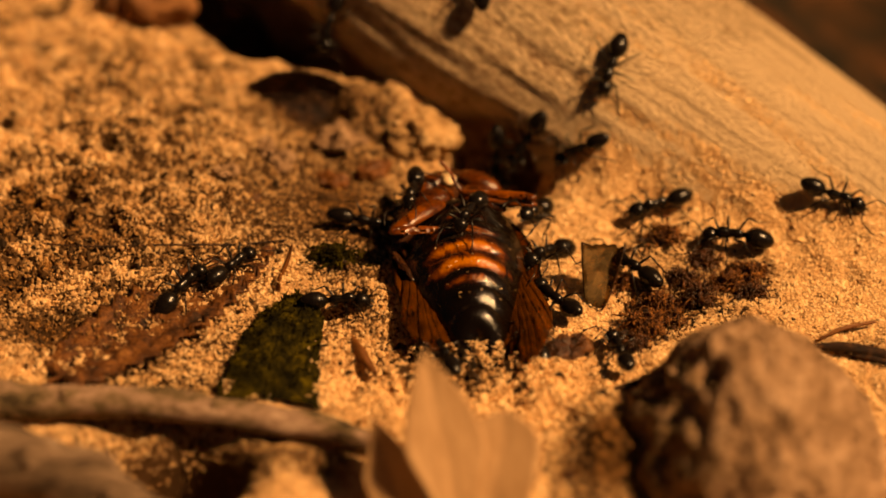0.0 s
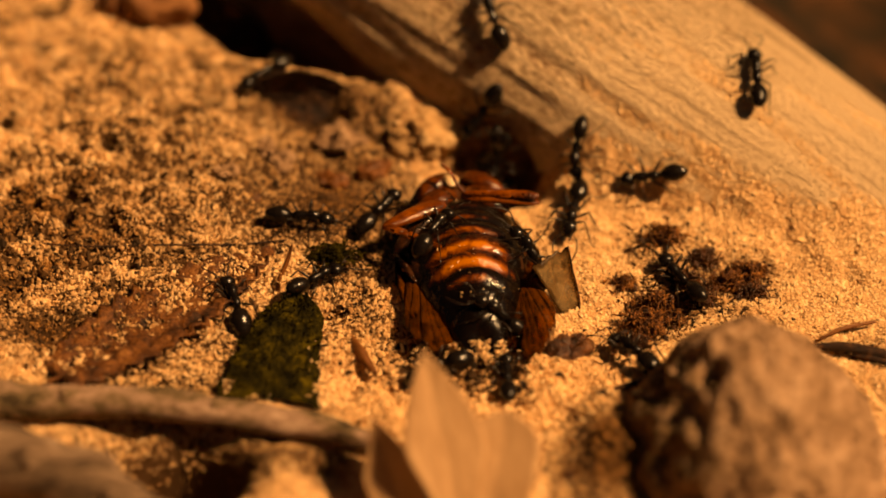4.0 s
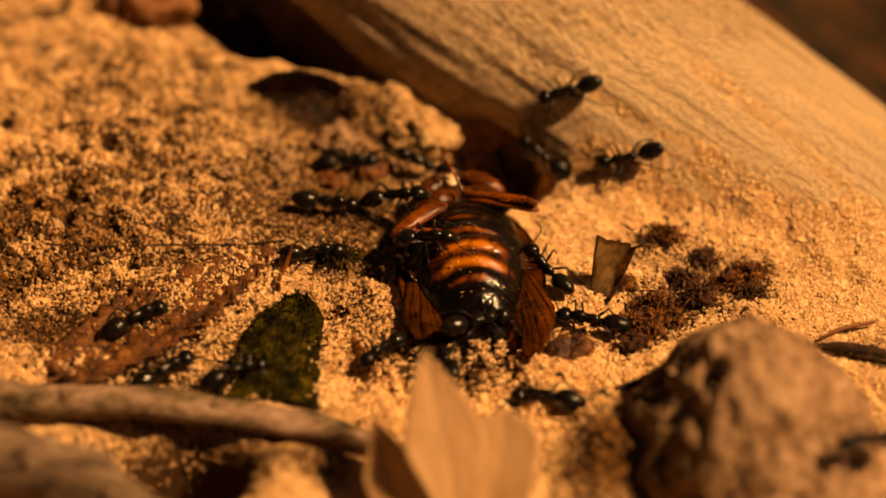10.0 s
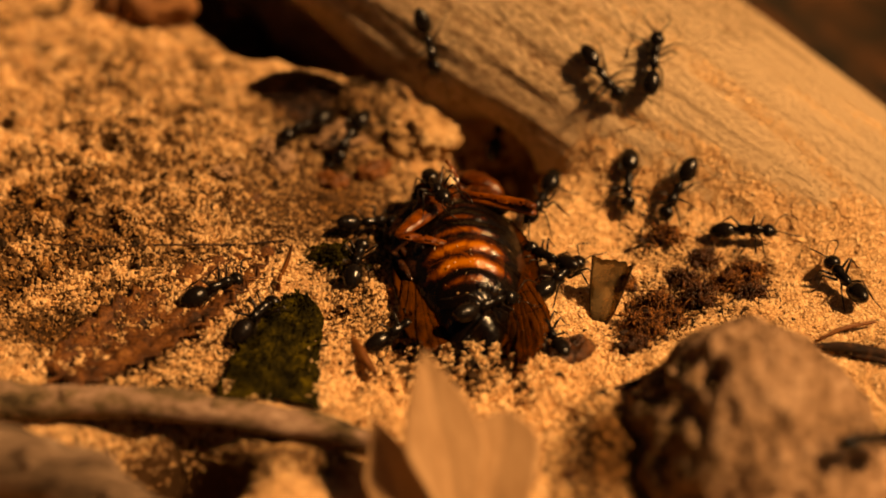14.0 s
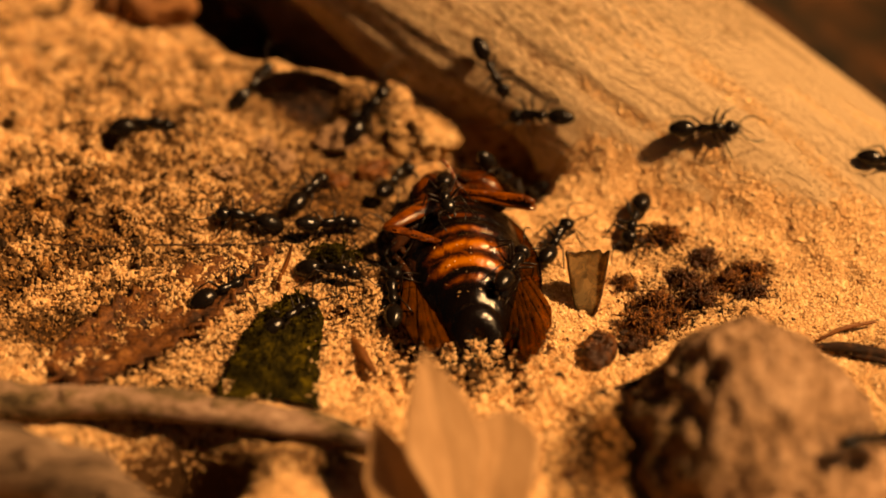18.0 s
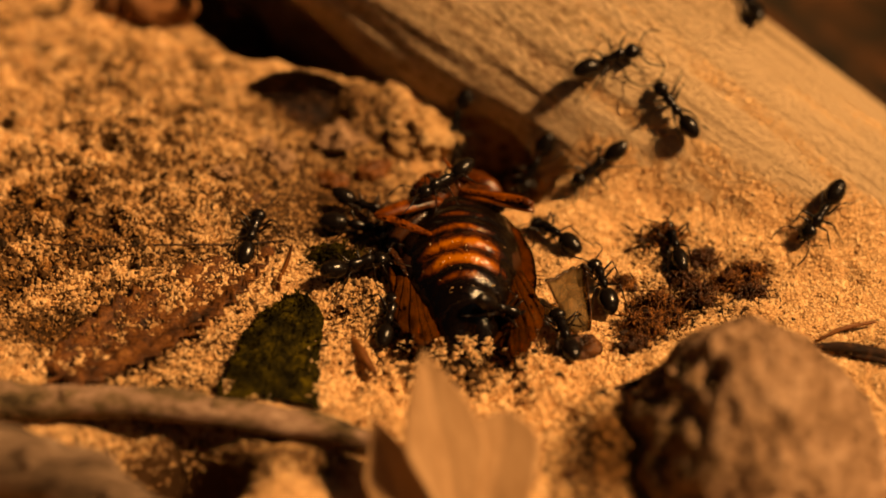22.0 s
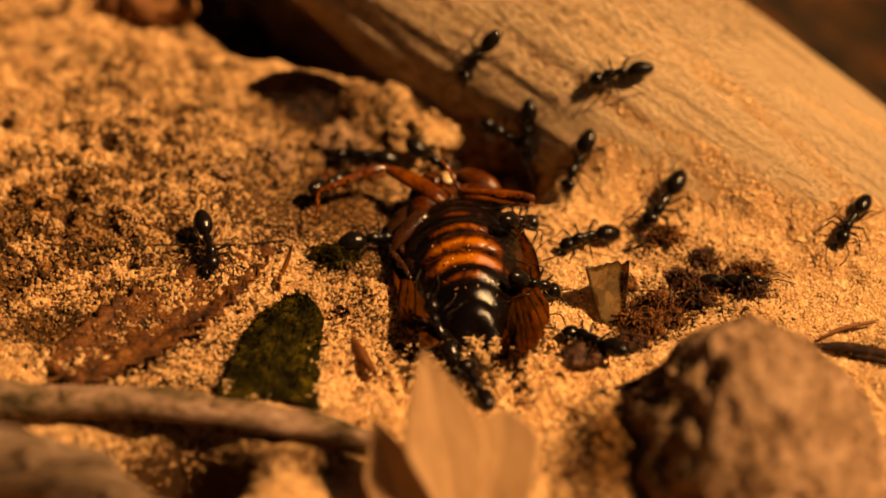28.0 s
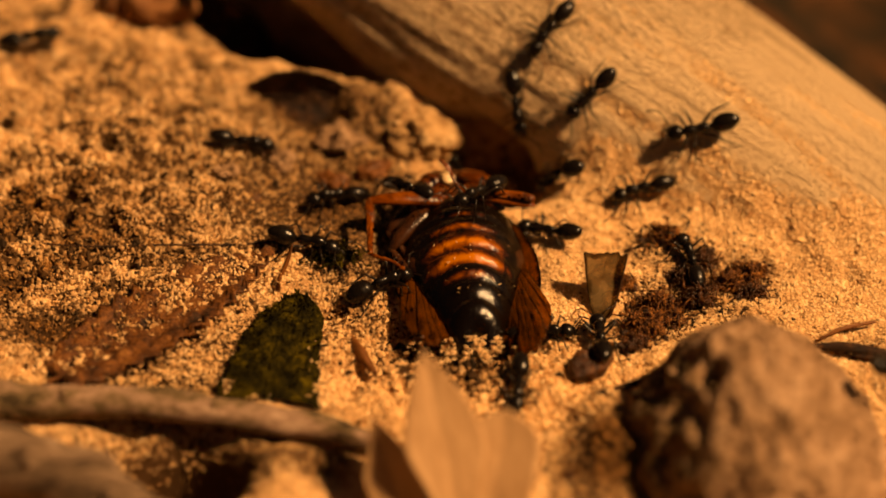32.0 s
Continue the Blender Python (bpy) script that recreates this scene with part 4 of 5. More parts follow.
    # wings spread from under the tail: fans with raised veins
    for base, p1, p2, bulge in (((-3.6, 2.6, 0.8), (-5.0, -6.2, 1.0), (-0.9, -8.2, 0.6), 1.3), ((3.0, 1.4, 0.8), (5.3, -6.0, 1.5), (1.9, -9.2, 0.6), 2.0)):
        base, p1, p2 = Vector(base), Vector(p1), Vector(p2)
        rows, vein = [], []
        for i in range(24):
            f = i / 23
            row = []
            for j in range(97):
                q = j / 96
                warp = q + 0.05 * math.sin(5 * f + 3 * q + base.x) + 0.03 * math.sin(11 * q)
                ribs = abs(math.sin(warp * math.pi * 6))
                ragged = 1 - 0.10 * abs(2 * q - 1) ** 3 + 0.09 * noise.noise(Vector((q * 6, base.x, 0))) + 0.03 * noise.noise(Vector((q * 23, base.x, 4)))
                end = p1.lerp(p2, q) + (p1 + p2 - 2 * base).normalized() * bulge * 4 * q * (1 - q)
                p = base.lerp(end, 0.12 + 0.88 * f * ragged)
                crumple = 0.34 * noise.fractal(Vector((p.x * 0.9, p.y * 0.6, base.x)), 0.8, 2.0, 3) * f - 0.55 * f ** 3 * (abs(2 * q - 1)) ** 2
                row.append((p.x, p.y, p.z + 0.05 * ribs * f + 0.35 * math.sin(q * math.pi) * f + crumple))
                cross = abs(math.sin(f * 13 + 5 * q + 2 * math.sin(9 * q))) < 0.07
                vein.append(max(min(1.0, max(0.0, (0.20 - ribs) * 5)), 0.35 if cross else 0.0))
            rows.append(row)
        ob = part("wing", sheet(rows, 0.05), WING, prey, "brown translucent wing with dark veins")
        floats(ob, "vein", vein + vein)
    # forewings under the body, their rims showing beside the belly
    for s in (-1, 1):
        rows = []
        for i in range(26):
            y = 4.6 - 12.6 * i / 25
            hw = 4.95 * math.sqrt(max(1 - ((y + 1.3) / 7.3) ** 2, 0.02))
            rows.append([(s * (1.2 + (hw - 1.2) * j / 12) * (1 + 0.02 * noise.noise(Vector((y, s, 0)))), y,
                          0.30 + 0.55 * (j / 12) ** 3 + 0.10 * noise.noise(Vector((j * 0.6, y * 0.8, s)))) for j in range(13)])
        ob = part("forewing", sheet(rows, 0.06), WING, prey, "glossy reddish-brown forewing")
        floats(ob, "vein", 2 * [0.5 if j == 12 else 0.15 * (j % 4 == 0) for _ in range(26) for j in range(13)])
    # legs: thigh with a spiny shin
    limbs = []
    for s in (-1, 1):
        bm = bmesh.new()
        tube(bm, [(0, 0, 0), (s * 0.5, 0.05, 0.1), (s * 1.6, 0.05, 0.2), (s * 3.2, 0.0, 0.15), (s * 4.6, -0.05, 0.05), (s * 5.0, -0.05, 0)], [f * (1.0 if s < 0 else 0.8) for f in (0.34, 0.56, 0.66, 0.60, 0.42, 0.24)], 14, 0.58)
        leg = part("leg", bm, AMBER, prey, "smooth amber thigh")
        bm = bmesh.new()
        tube(bm, *along([(0, 0, 0), (s * 0.7, 0, 0.12), (s * 2.2, 0, 0.12), (s * 3.8, 0, 0.05), (s * 5.0, 0, 0)], [0.2, 0.3, 0.28, 0.22, 0.17], 26), 9)
        thorns(bm, 0.16, 0.42, 40 + s)
        shin = part("shin", bm, AMBER, leg, "spiny reddish shin")
        bm = bmesh.new()
        pts = [(s * 0.36 * k, 0.06 * math.sin(k), 0.10 * math.sin(0.5 * k)) for k in range(8)]
        tube(bm, *along(pts, [0.15 if k % 2 else 0.10 for k in range(8)], 22), 6)
        thorns(bm, 0.12, 0.28, 50 + s)
        foot = part("foot", bm, AMBER, shin)
        place(foot, s * 5.0, 0, 0, 0, -30 if s > 0 else 0, -44 if s > 0 else 62)
        limbs.append((leg, shin))
    for k, (pts, radii) in enumerate((
            ([(-1.7, 3.1, 2.3), (-2.6, 2.9, 2.2), (-3.6, 2.2, 1.8), (-4.4, 1.3, 1.4), (-4.8, 0.9, 1.1)], [0.45, 0.72, 0.66, 0.46, 0.25]),
            ([(-1.5, 4.4, 2.1), (-2.5, 4.4, 1.9), (-3.6, 3.9, 1.6), (-4.4, 3.2, 1.3), (-4.8, 2.8, 1.0)], [0.42, 0.66, 0.62, 0.42, 0.22]))):
        bm = bmesh.new()
        tube(bm, pts, radii, 14, 0.7)
        hind = part("hind_leg", bm, DARK_SHELL, prey, "folded dark brown hind leg")
        x0, y0, z0 = pts[-1]
        bm = bmesh.new()
        tube(bm, *along([(x0, y0 + 0.1, z0), (x0 + 0.35, y0 - 0.8, z0 + 0.1), (x0 + 0.8, y0 - 1.9, z0 + 0.1), (x0 + 1.1, y0 - 2.8, z0)], [0.18, 0.25, 0.22, 0.12], 22), 8)
        thorns(bm, 0.2, 0.38, 60 + k)
        part("shin", bm, DARK_SHELL, hind)
    rng = random.Random(21)
    bm = bmesh.new()
    for k in range(900):
        y, x = rng.uniform(-7.0, 4.5), rng.gauss(0, 1.9)
        if k > 70:
            x = rng.gauss(-0.3, 1.7)
            y = -8.3 + 0.7 * noise.noise(Vector((x * 0.9, 2.0, 0))) + rng.gauss(0, 0.55)
            if noise.noise(Vector((x * 1.3, y * 1.3, 6.0))) < -0.02 + 0.35 * (y > -7.6):
                continue
        hw = float(np.interp(-y, [-4, 1, 3, 5, 7.2], [3.8, 4.0, 3.4, 2.5, 0.6]))
        top = float(np.interp(-y, [-4, 1, 5, 7.2], [2.75, 2.95, 2.5, 0.9]))
        z = 0.28 + top * math.sqrt(max(1 - (x / hw) ** 2, 0.0)) * (y > -7.1) + (0.75 * rng.random() ** 1.5 * math.exp(-((y + 8.0) / 1.1) ** 2) if k > 70 else 0.0)
        a, w = rng.uniform(0, 6.28), rng.uniform(0.04, 0.10) if k < 70 else rng.uniform(0.06, 0.17)
        p, d = Vector((x, y - 0.1, z)), Vector((math.cos(a), math.sin(a), 0.3 * rng.random()))
        tube(bm, [p - d * w, p + d * w], [w * 0.4, w * 0.3], 4)
    part("dust", bm, CHIPS, prey, "pale grains of sawdust stuck to the shell")
    return prey, limbs


prey, prey_limbs = build_prey()
place(prey, PREY[0], PREY[1], 0.1, 0, 0, 6)
place(prey_limbs[0][0], -1.0, 3.6, 2.85, 0, 0, 38)
place(prey_limbs[0][1], -5.0, -0.05, 0, 0, 0, 150)
place(prey_limbs[1][0], 0.3, 4.1, 2.85, 0, 3, -14)
place(prey_limbs[1][1], 4.9, -0.1, 0.60, 0, 2, 179)


# ---- loose scraps that the ants shift ----
def build_cast_wing():
    thing = tagged(new("wing_scrap"), "torn translucent scrap of wing among the ants", "wing scrap")
    rows, vein = [], []
    for i in range(21):
        f = i / 20
        row = []
        for j in range(29):
            q = j / 28
            left, right = -0.55 - 1.25 * f ** 0.7, 0.55 + 0.95 * f ** 0.5
            fold = max(q - 0.72, 0.0) / 0.28
            x = left + (right - left) * (q - 0.13 * fold * fold)
            top = 4.1 + 0.35 * q + 0.30 * noise.noise(Vector((q * 7, 3, 0))) + 0.14 * noise.noise(Vector((q * 23, 5, 0)))
            buckle = 0.16 * noise.noise(Vector((q * 2.2, f * 2.6, 1.0))) + 0.20 * math.sin(3 * q) * f
            row.append((x + 0.05 * noise.noise(Vector((f * 9, q, 8))), buckle - 0.45 * fold * (0.35 + 0.65 * f), top * f))
            spot = max(noise.noise(Vector((q * 6, f * 9, 4))) - 0.25, 0.0) * 0.8
            vein.append(spot + (0.35 if j in (0, 1, 27, 28) else 0.0) + 0.5 * max(f - 0.93, 0) / 0.07 + 0.35 * max(0.2 - f, 0) / 0.2)
        rows.append(row)
    ob = part("membrane", sheet(rows, 0.04), SCALE_WING, thing)
    floats(ob, "vein", vein + vein)
    bm = bmesh.new()
    tube(bm, [rows[i][28] for i in range(0, 21, 4)], [0.06, 0.06, 0.05, 0.05, 0.04, 0.03], 6)
    part("edge_vein", bm, SEED, thing)
    return thing


def build_husk():
    thing = tagged(new("husk"), "dark reddish-brown crumpled seed husk on sawdust", "husk")
    part("shell", lump(1.7, 1.15, 0.75, 0.35, 0.8, 11, 4, [(0.3, -0.2, 0.8, 0.7, 0.4)]), SEED, thing)
    bm = bmesh.new()
    for k in range(26):
        a = k * 2.4
        p = Vector((1.3 * math.cos(a) * (0.4 + 0.6 * (k % 5) / 5), 0.9 * math.sin(a) * (0.4 + 0.6 * (k % 3) / 3), 0.55))
        tube(bm, [p, p + Vector((0.25 * math.cos(a), 0.25 * math.sin(a), 0.22))], [0.05, 0.02], 5)
    part("bristles", bm, SEED, thing)
    return thing


cast_wing, husk = build_cast_wing(), build_husk()


# ---- ants ----
HIPS = [(0.58, 0.22, 0.70), (0.12, 0.24, 0.66), (-0.34, 0.22, 0.68)]
KNEES = [(1.05, 0.86, 1.22), (0.16, 1.08, 1.30), (-1.00, 0.92, 1.36)]
ANKLES = [(1.48, 1.20, 0.30), (0.06, 1.52, 0.32), (-1.62, 1.34, 0.34)]
TOES = [(1.86, 1.40, 0.03), (0.10, 1.95, 0.03), (-2.20, 1.72, 0.03)]
# four ways of holding the body: yaw and nod of the head, tilt of the gaster, its girth
HOLDS = [(0, 8, 0.05, 1.0), (16, 14, -0.20, 0.95), (-18, 4, 0.22, 1.0), (9, 22, -0.34, 1.12)]


def build_ant(hold):
    yaw, nod, tilt, girth = HOLDS[hold]
    rng = random.Random(40 + hold)
    neck = Vector((0.90, 0, 0.96))
    bend = Matrix.Translation(neck) @ pose(0, 0, 0, 0, nod, yaw) @ Matrix.Translation(-neck)
    ant = tagged(new("ant"), "shiny black worker ant walking on sawdust", "ant", "ants round the prey")
    bm = bmesh.new()
    lathe(bm, [(0.86, 0.16), (0.91, 0.31), (1.02, 0.43), (1.20, 0.49), (1.40, 0.47), (1.58, 0.39), (1.75, 0.27), (1.84, 0.15)], 16, 1.04, 0.84, 1.0, 0.22)
    bm.transform(bend)
    head = part("head", bm, ANT_BLACK, ant)
    for s in (-1, 1):
        bm = bmesh.new()
        bmesh.ops.create_uvsphere(bm, u_segments=8, v_segments=6, radius=0.11)
        for v in bm.verts:
            v.co = Vector((1.26 + v.co.x * 1.3, s * 0.41 + v.co.y * 0.7, 1.02 + v.co.z))
        bm.transform(bend)
        part("eye", bm, ANT_EYE, head)
        bm = bmesh.new()
        tube(bm, [(1.74, s * 0.20, 0.76), (1.94, s * 0.23, 0.70), (2.10, s * 0.08, 0.66)], [0.10, 0.085, 0.03], 6, 0.6)
        bm.transform(bend)
        part("jaw", bm, ANT_LIMB, head)
    bm = bmesh.new()
    lathe(bm, [(-0.84, 0.13), (-0.78, 0.24), (-0.60, 0.32), (-0.36, 0.33), (-0.12, 0.29), (0.02, 0.28), (0.18, 0.34), (0.42, 0.40), (0.64, 0.36), (0.80, 0.24), (0.92, 0.14)], 14, 0.92, 1.05, 0.94, -0.03)
    part("thorax", bm, ANT_BLACK, ant)
    bm = bmesh.new()
    tube(bm, [(-0.78, 0, 0.82), (-0.94, 0, 0.84), (-1.10, 0, 0.84)], [0.13, 0.15, 0.13], 8)
    tube(bm, [(-0.90, 0, 0.82), (-0.91, 0, 1.00), (-0.92, 0, 1.20)], [0.15, 0.19, 0.07], 8, 0.45)
    part("waist", bm, ANT_BLACK, ant)
    bm = bmesh.new()
    ringed = []
    for x, r in oval(24, -2.66, -0.92, 0.58 * girth, 0.12):
        for cut in (-1.40, -1.82, -2.20):
            r *= 1 - 0.05 * math.exp(-((x - cut) / 0.035) ** 2)
        ringed.append((x, r))
    lathe(bm, ringed, 18, 1.0, 0.94, 0.90 + 1.65 * tilt, tilt)
    part("gaster", bm, ANT_GASTER, ant)
    for s in (-1, 1):
        wave = rng.uniform(-0.2, 0.2)
        bm = bmesh.new()
        tube(bm, [(0, 0, 0), (0.36, s * 0.36, 0.20), (0.66, s * 0.66, 0.24)], [0.035, 0.042, 0.045], 6)
        feeler = part("antenna", bm, ANT_LIMB, ant)
        root = bend @ Vector((1.62, s * 0.15, 0.98))
        place(feeler, *root, 0, 0, yaw)
        bm = bmesh.new()
        tube(bm, [(0.66, s * 0.66, 0.24), (1.05, s * 0.78, 0.12 + wave), (1.45, s * 0.74, -0.10 + wave), (1.80, s * 0.62, -0.32 + wave)], [0.034, 0.040, 0.044, 0.036], 6)
        part("lash", bm, ANT_LIMB, feeler)
        for k in range(3):
            hip, knee, ankle, toe = (Vector((p[k][0], s * p[k][1], p[k][2])) for p in (HIPS, KNEES, ANKLES, TOES))
            shift = Vector((rng.uniform(-0.22, 0.22), rng.uniform(-0.14, 0.14), 0))
            knee, ankle, toe = knee + 0.5 * shift + Vector((0, 0, rng.uniform(-0.12, 0.12))), ankle + shift, toe + 1.15 * shift
            bm = bmesh.new()
            tube(bm, [(0, 0, 0), 0.18 * (knee - hip) - Vector((0, 0, 0.07)), 0.55 * (knee - hip), knee - hip], [0.11, 0.08, 0.085, 0.045], 7)
            leg = part("leg", bm, ANT_LIMB, ant)
            leg.matrix_basis = Matrix.Translation(hip * MM)
            bm = bmesh.new()
            tube(bm, [knee - hip, 0.5 * (knee + ankle) - hip, ankle - hip], [0.04, 0.055, 0.038], 6)
            part("shin", bm, ANT_LIMB, leg)
            bm = bmesh.new()
            tube(bm, [ankle - hip, 0.5 * (ankle + toe) - hip - Vector((0, 0, 0.05)), toe - hip], [0.034, 0.028, 0.018], 5)
            part("foot", bm, ANT_LIMB, leg)
    return ant


WORKERS = [build_ant(hold) for hold in range(4)]


# where an ant clings to the prey's raised limbs instead of the shell below: x, y, half-widths, height
CLINGS = [(-0.4, 3.6, 3.6, 2.4, 1.4), (5.8, 3.7, 1.4, 1.3, 1.7), (0.2, -1.4, 3.4, 3.2, 0.9)]


def stand(x, y, turn, lift=0.0):
    """The pose of an ant on what lies under it, headed turn degrees from +x."""
    h = radians(turn)
    d = Vector((math.cos(h), math.sin(h)))
    hx, hy = 1.4 * d
    zf, zb = surface(x + hx, y + hy), surface(x - hx, y - hy)
    zl, zr = surface(x - 0.8 * d.y, y + 0.8 * d.x), surface(x + 0.8 * d.y, y - 0.8 * d.x)
    zm = surface(x, y)
    pitch = max(-55, min(55, math.degrees(math.atan2(zf - zb, 2.8))))
    roll = max(-35, min(35, math.degrees(math.atan2(zl - zr, 1.6))))
    z = max(zm, 0.5 * (zf + zb))
    up = sum(h * math.exp(-((x - cx) / sx) ** 2 - ((y - cy) / sy) ** 2) for cx, cy, sx, sy, h in CLINGS)
    y, z = y - 1.11 * up, z + up
    return pose(x * MM, y * MM, (z + lift) * MM, 0, 0, turn) @ pose(0, 0, 0, roll, -pitch, 0)


def limbs_of(ant):
    legs = [c for c in ant.children if c.name.startswith("leg")]
    feelers = [c for c in ant.children if c.name.startswith("antenna")]
    return legs, feelers


def stride(t, ts, xs, ys, turns):
    """Place and heading at t: an arc that leaves and arrives head first where the way is long, else a straight shuffle."""
    i = min(max(int(np.searchsorted(ts, t, side="right")) - 1, 0), len(ts) - 2)
    span = max(ts[i + 1] - ts[i], 1e-6)
    f = min(max((t - ts[i]) / span, 0.0), 1.0)
    x0, y0, x1, y1 = xs[i], ys[i], xs[i + 1], ys[i + 1]
    a0, a1 = turns[i], turns[i + 1]
    far = math.hypot(x1 - x0, y1 - y0)
    x, y, a = x0 + (x1 - x0) * f, y0 + (y1 - y0) * f, a0 + (a1 - a0) * f
    if far < 3:
        return x, y, a
    way = math.degrees(math.atan2(y1 - y0, x1 - x0))
    way = a + ((way - a + 180) % 360 - 180)
    return x, y, a + (way - a) * min(1.0, 4 * f * (1 - f)) * (0.85 if abs(way - a) < 120 else 0.0)


def march(ant, rows):
    """Key an ant along rows of seconds, x, y and heading, stepping at a fifth of a second; its legs swing with its pace.
    Between two resting places out of sight it goes by its tunnel under the branch."""
    legs, feelers = limbs_of(ant)
    rest = [(c, c.matrix_basis.copy()) for c in legs + feelers]
    if rows[0][0] > 0:
        rows = [(0.0, *rows[0][1:])] + rows
    if rows[-1][0] < 32:
        rows = rows + [(32.0, *rows[-1][1:])]
    ts = [r[0] for r in rows]
    xs, ys = [r[1] for r in rows], [r[2] for r in rows]
    dive = [(0.0, 0.0)]
    for a, b in zip(rows, rows[1:]):
        if a[0] % 1 and b[0] % 1 and b[0] - a[0] > 0.9:
            dive += [(a[0], 0.0), (a[0] + 0.4, -7.0), (b[0] - 0.4, -7.0), (b[0], 0.0)]
    turns = list(np.degrees(np.unwrap(np.radians([r[3] for r in rows]))))
    body, swings = [], []
    cut, last, phase = 0.2, None, 0
    for k in range(161):
        t = cut * k
        x, y, a = stride(t, ts, xs, ys, turns)
        pace = 0.0 if last is None else math.hypot(x - last[0], y - last[1]) + abs(a - last[2]) * 0.02
        last = (x, y, a)
        body.append((t, stand(float(x), float(y), float(a), float(np.interp(t, [d[0] for d in dive], [d[1] for d in dive])))))
        swings.append((t, min(pace / 1.0, 1.0)))
    walk(ant, body)
    for n, (limb, home) in enumerate(rest):
        out = []
        for i, (t, go) in enumerate(swings):
            if limb in legs:
                beat = 1 if (i + n) % 2 else -1
                idle = 3 * math.sin(t * 2.3 + n * 1.7)
                m = home @ pose(0, 0, 0, 0, 0, 17 * beat * go + idle)
            else:
                m = home @ pose(0, 0, 0, 0, 9 * math.sin(t * 5.1 + n), 14 * math.sin(t * 3.7 + 2 * n))
            if go > 0.05 or i % 5 == 0 or i == 160:
                out.append((t, m))
        walk(limb, out)


COLONY = WORKERS + [copy_thing(WORKERS[k % 4], Matrix()) for k in range(22)]
for k, ant in enumerate(COLONY):
    ant.scale = (1.08 * (1.0, 0.95, 1.05, 0.98, 1.03)[k % 5],) * 3


def another():
    return COLONY.pop()


def prey_moves():
    """The prey is tugged a little; its near-side leg is pulled about."""
    rng = random.Random(5)
    drift = [(0, 0, 0, 0), (6, 0.3, 0.0, 1), (13, 0.1, 0.0, -1), (19, 0.1, 0.1, 0), (23, -0.3, 0.35, -3), (25, -0.2, 0.2, -2), (30, 0.0, 0.4, -1), (32, 0.0, 0.2, 0)]
    ts = [r[0] for r in drift]
    rows = []
    for k in range(65):
        t = 0.5 * k
        x, y, a = (np.interp(t, ts, [r[c] for r in drift]) for c in (1, 2, 3))
        rows.append((t, pose((PREY[0] + x + rng.uniform(-0.1, 0.1)) * MM, (PREY[1] + y + rng.uniform(-0.1, 0.1)) * MM, 0.1 * MM, rng.uniform(-1, 1), rng.uniform(-1.5, 1.5), 6 + a + rng.uniform(-0.8, 0.8))))
    walk(prey, rows)
    thigh, shin = prey_limbs[0]
    pulls = [(0, 38, 150), (3, 44, 143), (6, -27, 75), (7, -25, 68), (8, 7, 69), (9, 31, 150), (14, 44, 126), (17, 43, 132), (18, 31, 130), (19, -46, 92), (20, 0, 73), (21, 19, 132), (23, 23, 137), (25, 32, 133), (26.5, -10, 100), (28, -46, 65), (29, 3, 73), (30, 7, 72), (31, -17, 73), (32, -2, 88)]
    walk(thigh, [(t, pose(-1.0 * MM, 3.6 * MM, 2.85 * MM, 0, 4, a)) for t, a, _ in pulls])
    walk(shin, [(t, pose(-5.0 * MM, -0.05 * MM, 0.1 * MM, 0, -6, b)) for t, _, b in pulls])
    thigh, shin = prey_limbs[1]
    walk(thigh, [(t, pose(0.3 * MM, 4.1 * MM, 2.85 * MM, 0, 3, a)) for t, a in ((0, -10), (3, -8), (6, -13), (13, -18), (14, -18), (20, -16), (24, -17), (28, -14), (32, -13))])


def scrap_moves():
    scrap = [(0, 10.1, -4.7, 10), (2, 8.9, -3.6, 50), (3, 8.1, -4.5, 70), (6, 10.4, -5.6, 20), (8, 10.6, -5.6, 10), (9, 11.0, -4.7, 5), (10, 10.4, -4.2, -5), (12, 11.4, -5.3, 25), (14, 10.3, -5.8, 0), (17, 10.4, -5.6, -5),
             (18, 9.5, -5.3, 20), (20, 10.1, -5.6, 10), (21, 9.2, -5.8, 60), (22, 9.2, -6.9, 50), (23, 12.4, -4.7, 30), (24, 12.8, -3.6, 40), (25, 11.0, -4.7, 30), (28, 11.2, -6.1, 30), (29, 11.0, -6.0, 35), (30, 10.8, -5.8, 20), (31, 10.5, -5.8, 40), (32, 10.5, -5.3, 15)]
    walk(cast_wing, [(t, pose(x * MM, (y - 0.8) * MM, (float(bed(x, y - 0.8)) - 0.2) * MM, -38, 6, a - 20)) for t, x, y, a in scrap])
    shell = [(0, 8.1, -9.8, 20), (12, 8.1, -9.8, 20), (14, 8.2, -10.1, 30), (17, 10.0, -10.2, 70), (19, 10.1, -10.1, 70), (20, 9.5, -10.1, 50), (22, 8.6, -9.8, 10), (25, 9.1, -10.6, 15), (28, 9.0, -10.7, 20), (30, 9.4, -11.6, 40), (32, 9.4, -11.6, 40)]
    walk(husk, [(t, pose(x * MM, y * MM, (float(bed(x, y)) + 0.35) * MM, 0, 0, a)) for t, x, y, a in shell])


